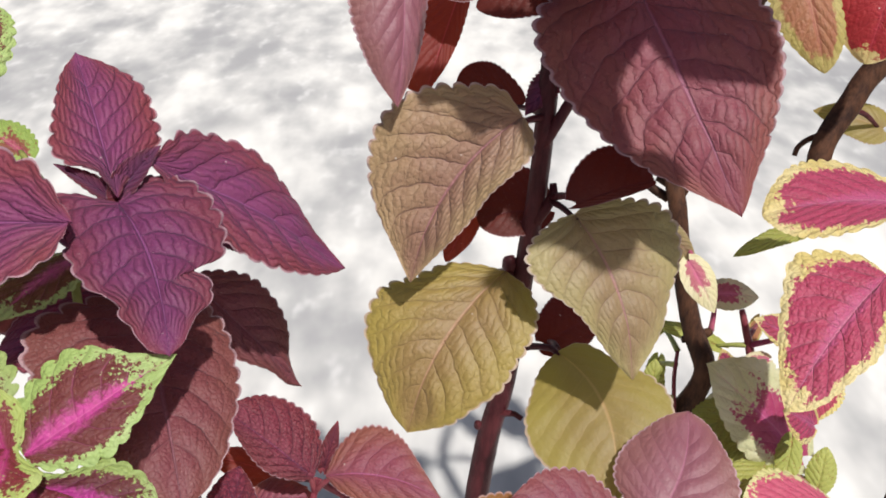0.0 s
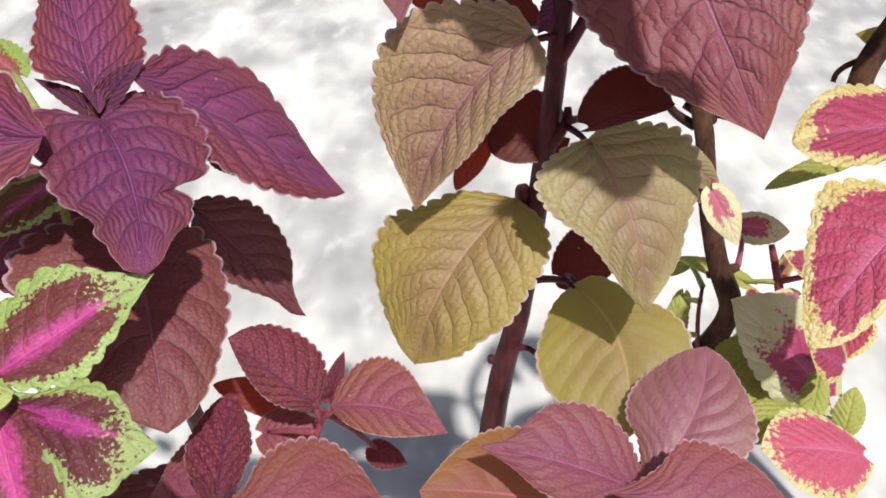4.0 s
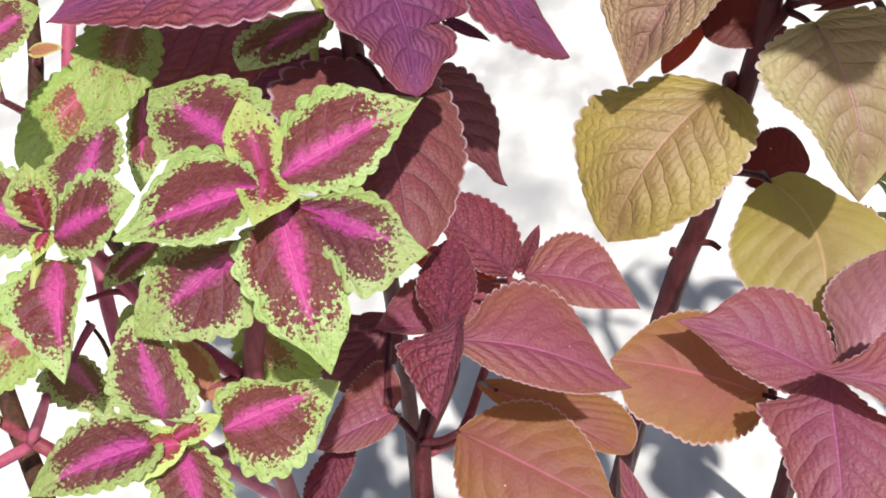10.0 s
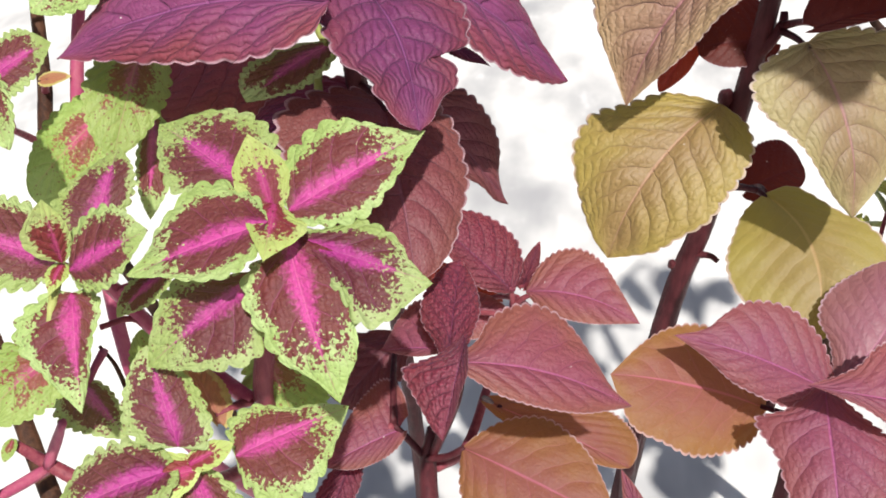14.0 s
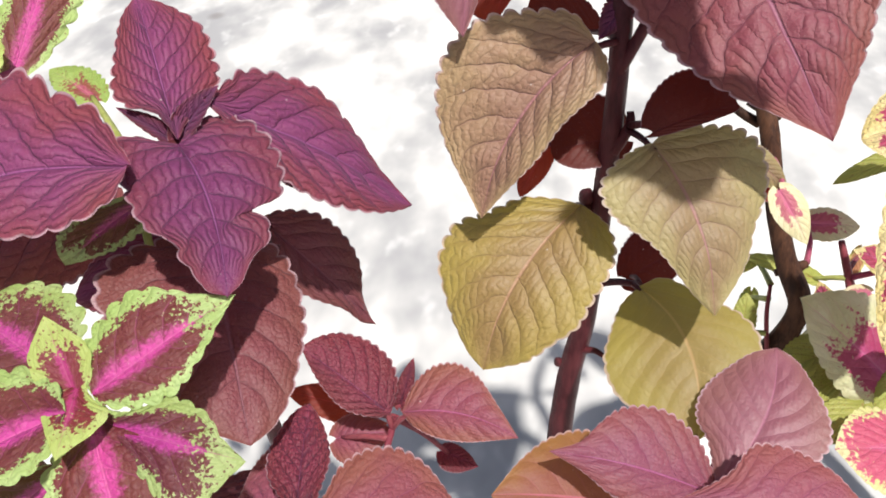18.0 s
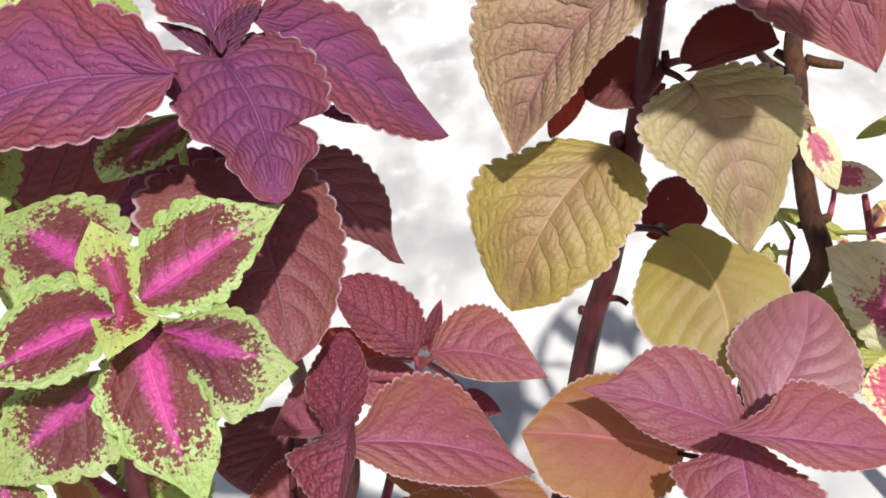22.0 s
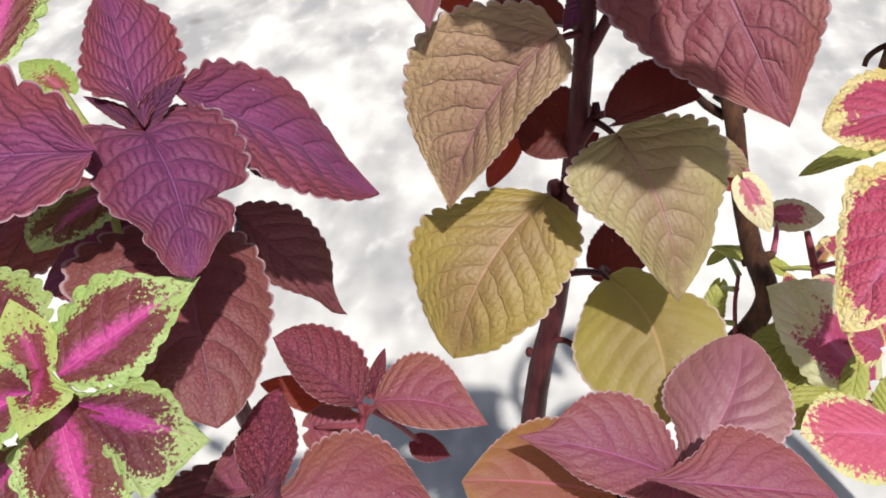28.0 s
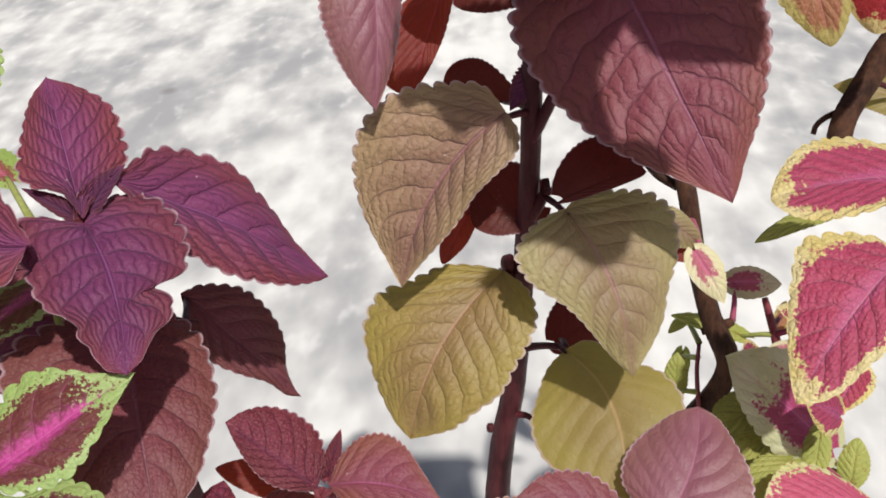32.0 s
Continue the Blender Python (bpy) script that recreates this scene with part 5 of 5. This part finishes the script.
stem(rose, "branch", "wood", (0.1594, 0.5059, 0.5582, 0.0036), (0.1682, 0.5005, 0.5582, 0.0032), (0.1802, 0.5006, 0.5563, 0.0026))
stem(rose, "branch", "wood", (0.1594, 0.5026, 0.5542, 0.0034), (0.1476, 0.5005, 0.5614, 0.0030), (0.1397, 0.5027, 0.5654, 0.0026))
stem(rose, "branch", "wood", (0.1691, 0.4530, 0.4692, 0.0036), (0.1739, 0.4522, 0.4752, 0.0032), (0.1775, 0.4533, 0.4761, 0.0026))
stem(rose, "branch", "wood", (0.1691, 0.4508, 0.4664, 0.0036), (0.1612, 0.4489, 0.4733, 0.0030), (0.1577, 0.4482, 0.4730, 0.0024))
stem(rose, "branch", "red", (0.1557, 0.4273, 0.4225, 0.0014), (0.1556, 0.4423, 0.4440, 0.0014), (0.1580, 0.4530, 0.4591, 0.0012))
stem(rose, "branch", "red", (0.2090, 0.4527, 0.4522, 0.0030), (0.2042, 0.4600, 0.4699, 0.0026), (0.1998, 0.4649, 0.4845, 0.0020))
stem(rose, "branch", "pink", (0.2092, 0.4048, 0.4079, 0.0020), (0.2055, 0.4226, 0.4306, 0.0020), (0.2018, 0.4359, 0.4477, 0.0018))
leaf(rose, "rose", (0.2806, 0.4557, 0.5755), (0.1813, 0.4257, 0.5861), 0.0211, 0.0329, (0.2064, -0.3595, 0.9100), bend=0.06, peak=(0.49, 0.95), skew=(0.4, 0.14))
leaf(rose, "rose", (0.2297, 0.3697, 0.5845), (0.1689, 0.3138, 0.5423), ((-0.0124, 0.0171), (-0.0196, 0.0403), (-0.0159, 0.0586), (-0.0122, 0.0767), (-0.0068, 0.0869)), ((0.0161, -0.0025), (0.0327, 0.0058), (0.0426, 0.0208), (0.0343, 0.0419), (0.0227, 0.0633), (0.0091, 0.0838)), (-0.1905, -0.4510, 0.8719), bend=0.03, cup=0.08, side=0.03)
leaf(rose, "cream", (0.2246, 0.3819, 0.4333), (0.1628, 0.4120, 0.4850), 0.0251, 0.0312, (0.1819, -0.7396, 0.6480), bend=0.06, peak=(0.49, 0.96), skew=(0.09, 0.21))
leaf(rose, "tan", (0.2044, 0.5176, 0.7042), (0.2202, 0.4799, 0.6476), 0.0165, 0.0220, (-0.1901, -0.8404, 0.5076), peak=(0.46, 0.9), skew=(0.18, -0.01))
leaf(rose, "crimson", (0.2700, 0.5260, 0.7240), (0.2480, 0.4920, 0.6480), 0.0330, 0.0330, (-0.2668, -0.6262, 0.7326))
leaf(rose, "petal", (0.1376, 0.4051, 0.5681), (0.1522, 0.3894, 0.5434), 0.0095, 0.0095, (0.0496, -0.8291, 0.5570), young=True)
leaf(rose, "cream", (0.1762, 0.4682, 0.4963), (0.2105, 0.4687, 0.4924), 0.0114, 0.0114, (0.1057, -0.5109, 0.8531), young=True)
leaf(rose, "blush", (0.2308, 0.3382, 0.4350), (0.1679, 0.3279, 0.4512), 0.0284, 0.0248, (0.2822, -0.2763, 0.9187), peak=(0.49, 0.96), skew=(0.21, 0.26))
leaf(rose, "rose", (0.2179, 0.3692, 0.4750), (0.1969, 0.3706, 0.4866), 0.0138, 0.0138, (0.3581, -0.5901, 0.7235))
leaf(rose, "moss", (0.2596, 0.5253, 0.5075), (0.2012, 0.5035, 0.5009), 0.0062, 0.0092, (0.0325, -0.3706, 0.9282))
leaf(rose, "rose", (0.2335, 0.4464, 0.4744), (0.2037, 0.4539, 0.4864), 0.0109, 0.0124, (0.1656, -0.5933, 0.7878), young=True)
leaf(rose, "moss", (0.1743, 0.4318, 0.4287), (0.2055, 0.4125, 0.4179), 0.0097, 0.0097, (-0.0219, -0.5150, 0.8569))
leaf(rose, "tan", (0.1878, 0.3883, 0.4049), (0.2261, 0.3919, 0.4224), 0.0159, 0.0154, (-0.3525, -0.3922, 0.8496), peak=(0.46, 0.9), skew=(0.31, 0.24))
leaf(rose, "moss", (0.2158, 0.3784, 0.4063), (0.1811, 0.3725, 0.4178), 0.0130, 0.0130, (0.3462, -0.3295, 0.8784))
leaf(rose, "moss", (0.1767, 0.4191, 0.4286), (0.1911, 0.4153, 0.4225), 0.0058, 0.0058, (0.1767, -0.5826, 0.7933))
leaf(rose, "rose", (0.1944, 0.4430, 0.4411), (0.1888, 0.4564, 0.4585), 0.0070, 0.0077, (-0.1114, -0.8037, 0.5846), young=True)
leaf(rose, "rose", (0.2457, 0.4156, 0.4669), (0.2244, 0.3906, 0.4532), 0.0123, 0.0123, (-0.1836, -0.3464, 0.9200))
leaf(rose, "moss", (0.1420, 0.4404, 0.4256), (0.1454, 0.4568, 0.4487), 0.0081, 0.0081, (-0.1794, -0.7905, 0.5857))
leaf(rose, "moss", (0.1912, 0.4638, 0.4525), (0.1428, 0.4708, 0.4693), 0.0061, 0.0073, (0.1990, -0.5580, 0.8056))
leaf(rose, "moss", (0.1790, 0.4303, 0.4235), (0.1978, 0.4155, 0.4172), 0.0079, 0.0079, (-0.0344, -0.4301, 0.9021))
leaf(rose, "moss", (0.2313, 0.3659, 0.4215), (0.2379, 0.3829, 0.4423), 0.0089, 0.0089, (-0.3668, -0.6617, 0.6539))
leaf(rose, "moss", (0.1990, 0.4159, 0.4418), (0.1556, 0.3951, 0.4387), 0.0138, 0.0161, (0.0928, -0.3340, 0.9380), peak=(0.49, 0.96), skew=(0.16, 0.22))
leaf(rose, "moss", (0.2005, 0.4014, 0.4314), (0.1591, 0.3810, 0.4285), 0.0086, 0.0180, (0.0884, -0.3140, 0.9453), peak=(0.49, 0.96), skew=(0.23, 0.01))
leaf(rose, "moss", (0.1988, 0.3732, 0.4367), (0.1704, 0.3502, 0.4284), 0.0115, 0.0149, (-0.0375, -0.2948, 0.9548), peak=(0.49, 0.96), skew=(0.15, 0.18))
leaf(rose, "blush", (0.2143, 0.3909, 0.4322), (0.1851, 0.3792, 0.4302), 0.0096, 0.0102, (0.0677, -0.3298, 0.9416))
leaf(rose, "moss", (0.2159, 0.3847, 0.4484), (0.2067, 0.3599, 0.4268), 0.0075, 0.0084, (-0.2684, -0.5733, 0.7741))
leaf(rose, "moss", (0.1606, 0.4938, 0.4487), (0.1447, 0.4854, 0.4407), 0.0040, 0.0048, (-0.1531, -0.5122, 0.8451), young=True)
leaf(rose, "moss", (0.1542, 0.4786, 0.4308), (0.1469, 0.4610, 0.4099), 0.0068, 0.0068, (-0.2203, -0.7065, 0.6725), young=True)
leaf(rose, "tan", (0.2224, 0.4855, 0.4608), (0.2124, 0.4694, 0.4423), 0.0049, 0.0057, (-0.2898, -0.6396, 0.7120), young=True)
leaf(rose, "petal", (0.2172, 0.4445, 0.4587), (0.1956, 0.4410, 0.4576), 0.0053, 0.0068, (0.0293, -0.4482, 0.8935), young=True)
# hidden low leaves, added to throw shade on the ground behind
leaf(rose, "cream", (0.1649, 0.4547, 0.3814), (0.1976, 0.4286, 0.3657), 0.0252, 0.0252, (0.0425, -0.4768, 0.8780))
leaf(rose, "rose", (0.1598, 0.4488, 0.3824), (0.1178, 0.4291, 0.3776), 0.0237, 0.0217, (0.0301, -0.2990, 0.9538))
leaf(rose, "cream", (0.1838, 0.4457, 0.4098), (0.2191, 0.4232, 0.4077), 0.0245, 0.0225, (-0.1586, -0.3382, 0.9276))
leaf(rose, "rose", (0.1710, 0.4423, 0.3716), (0.1738, 0.3960, 0.3572), 0.0229, 0.0229, (-0.1074, -0.3009, 0.9476))
leaf(rose, "moss", (0.1913, 0.4226, 0.3931), (0.2217, 0.3975, 0.3879), 0.0218, 0.0218, (-0.1229, -0.3431, 0.9312))
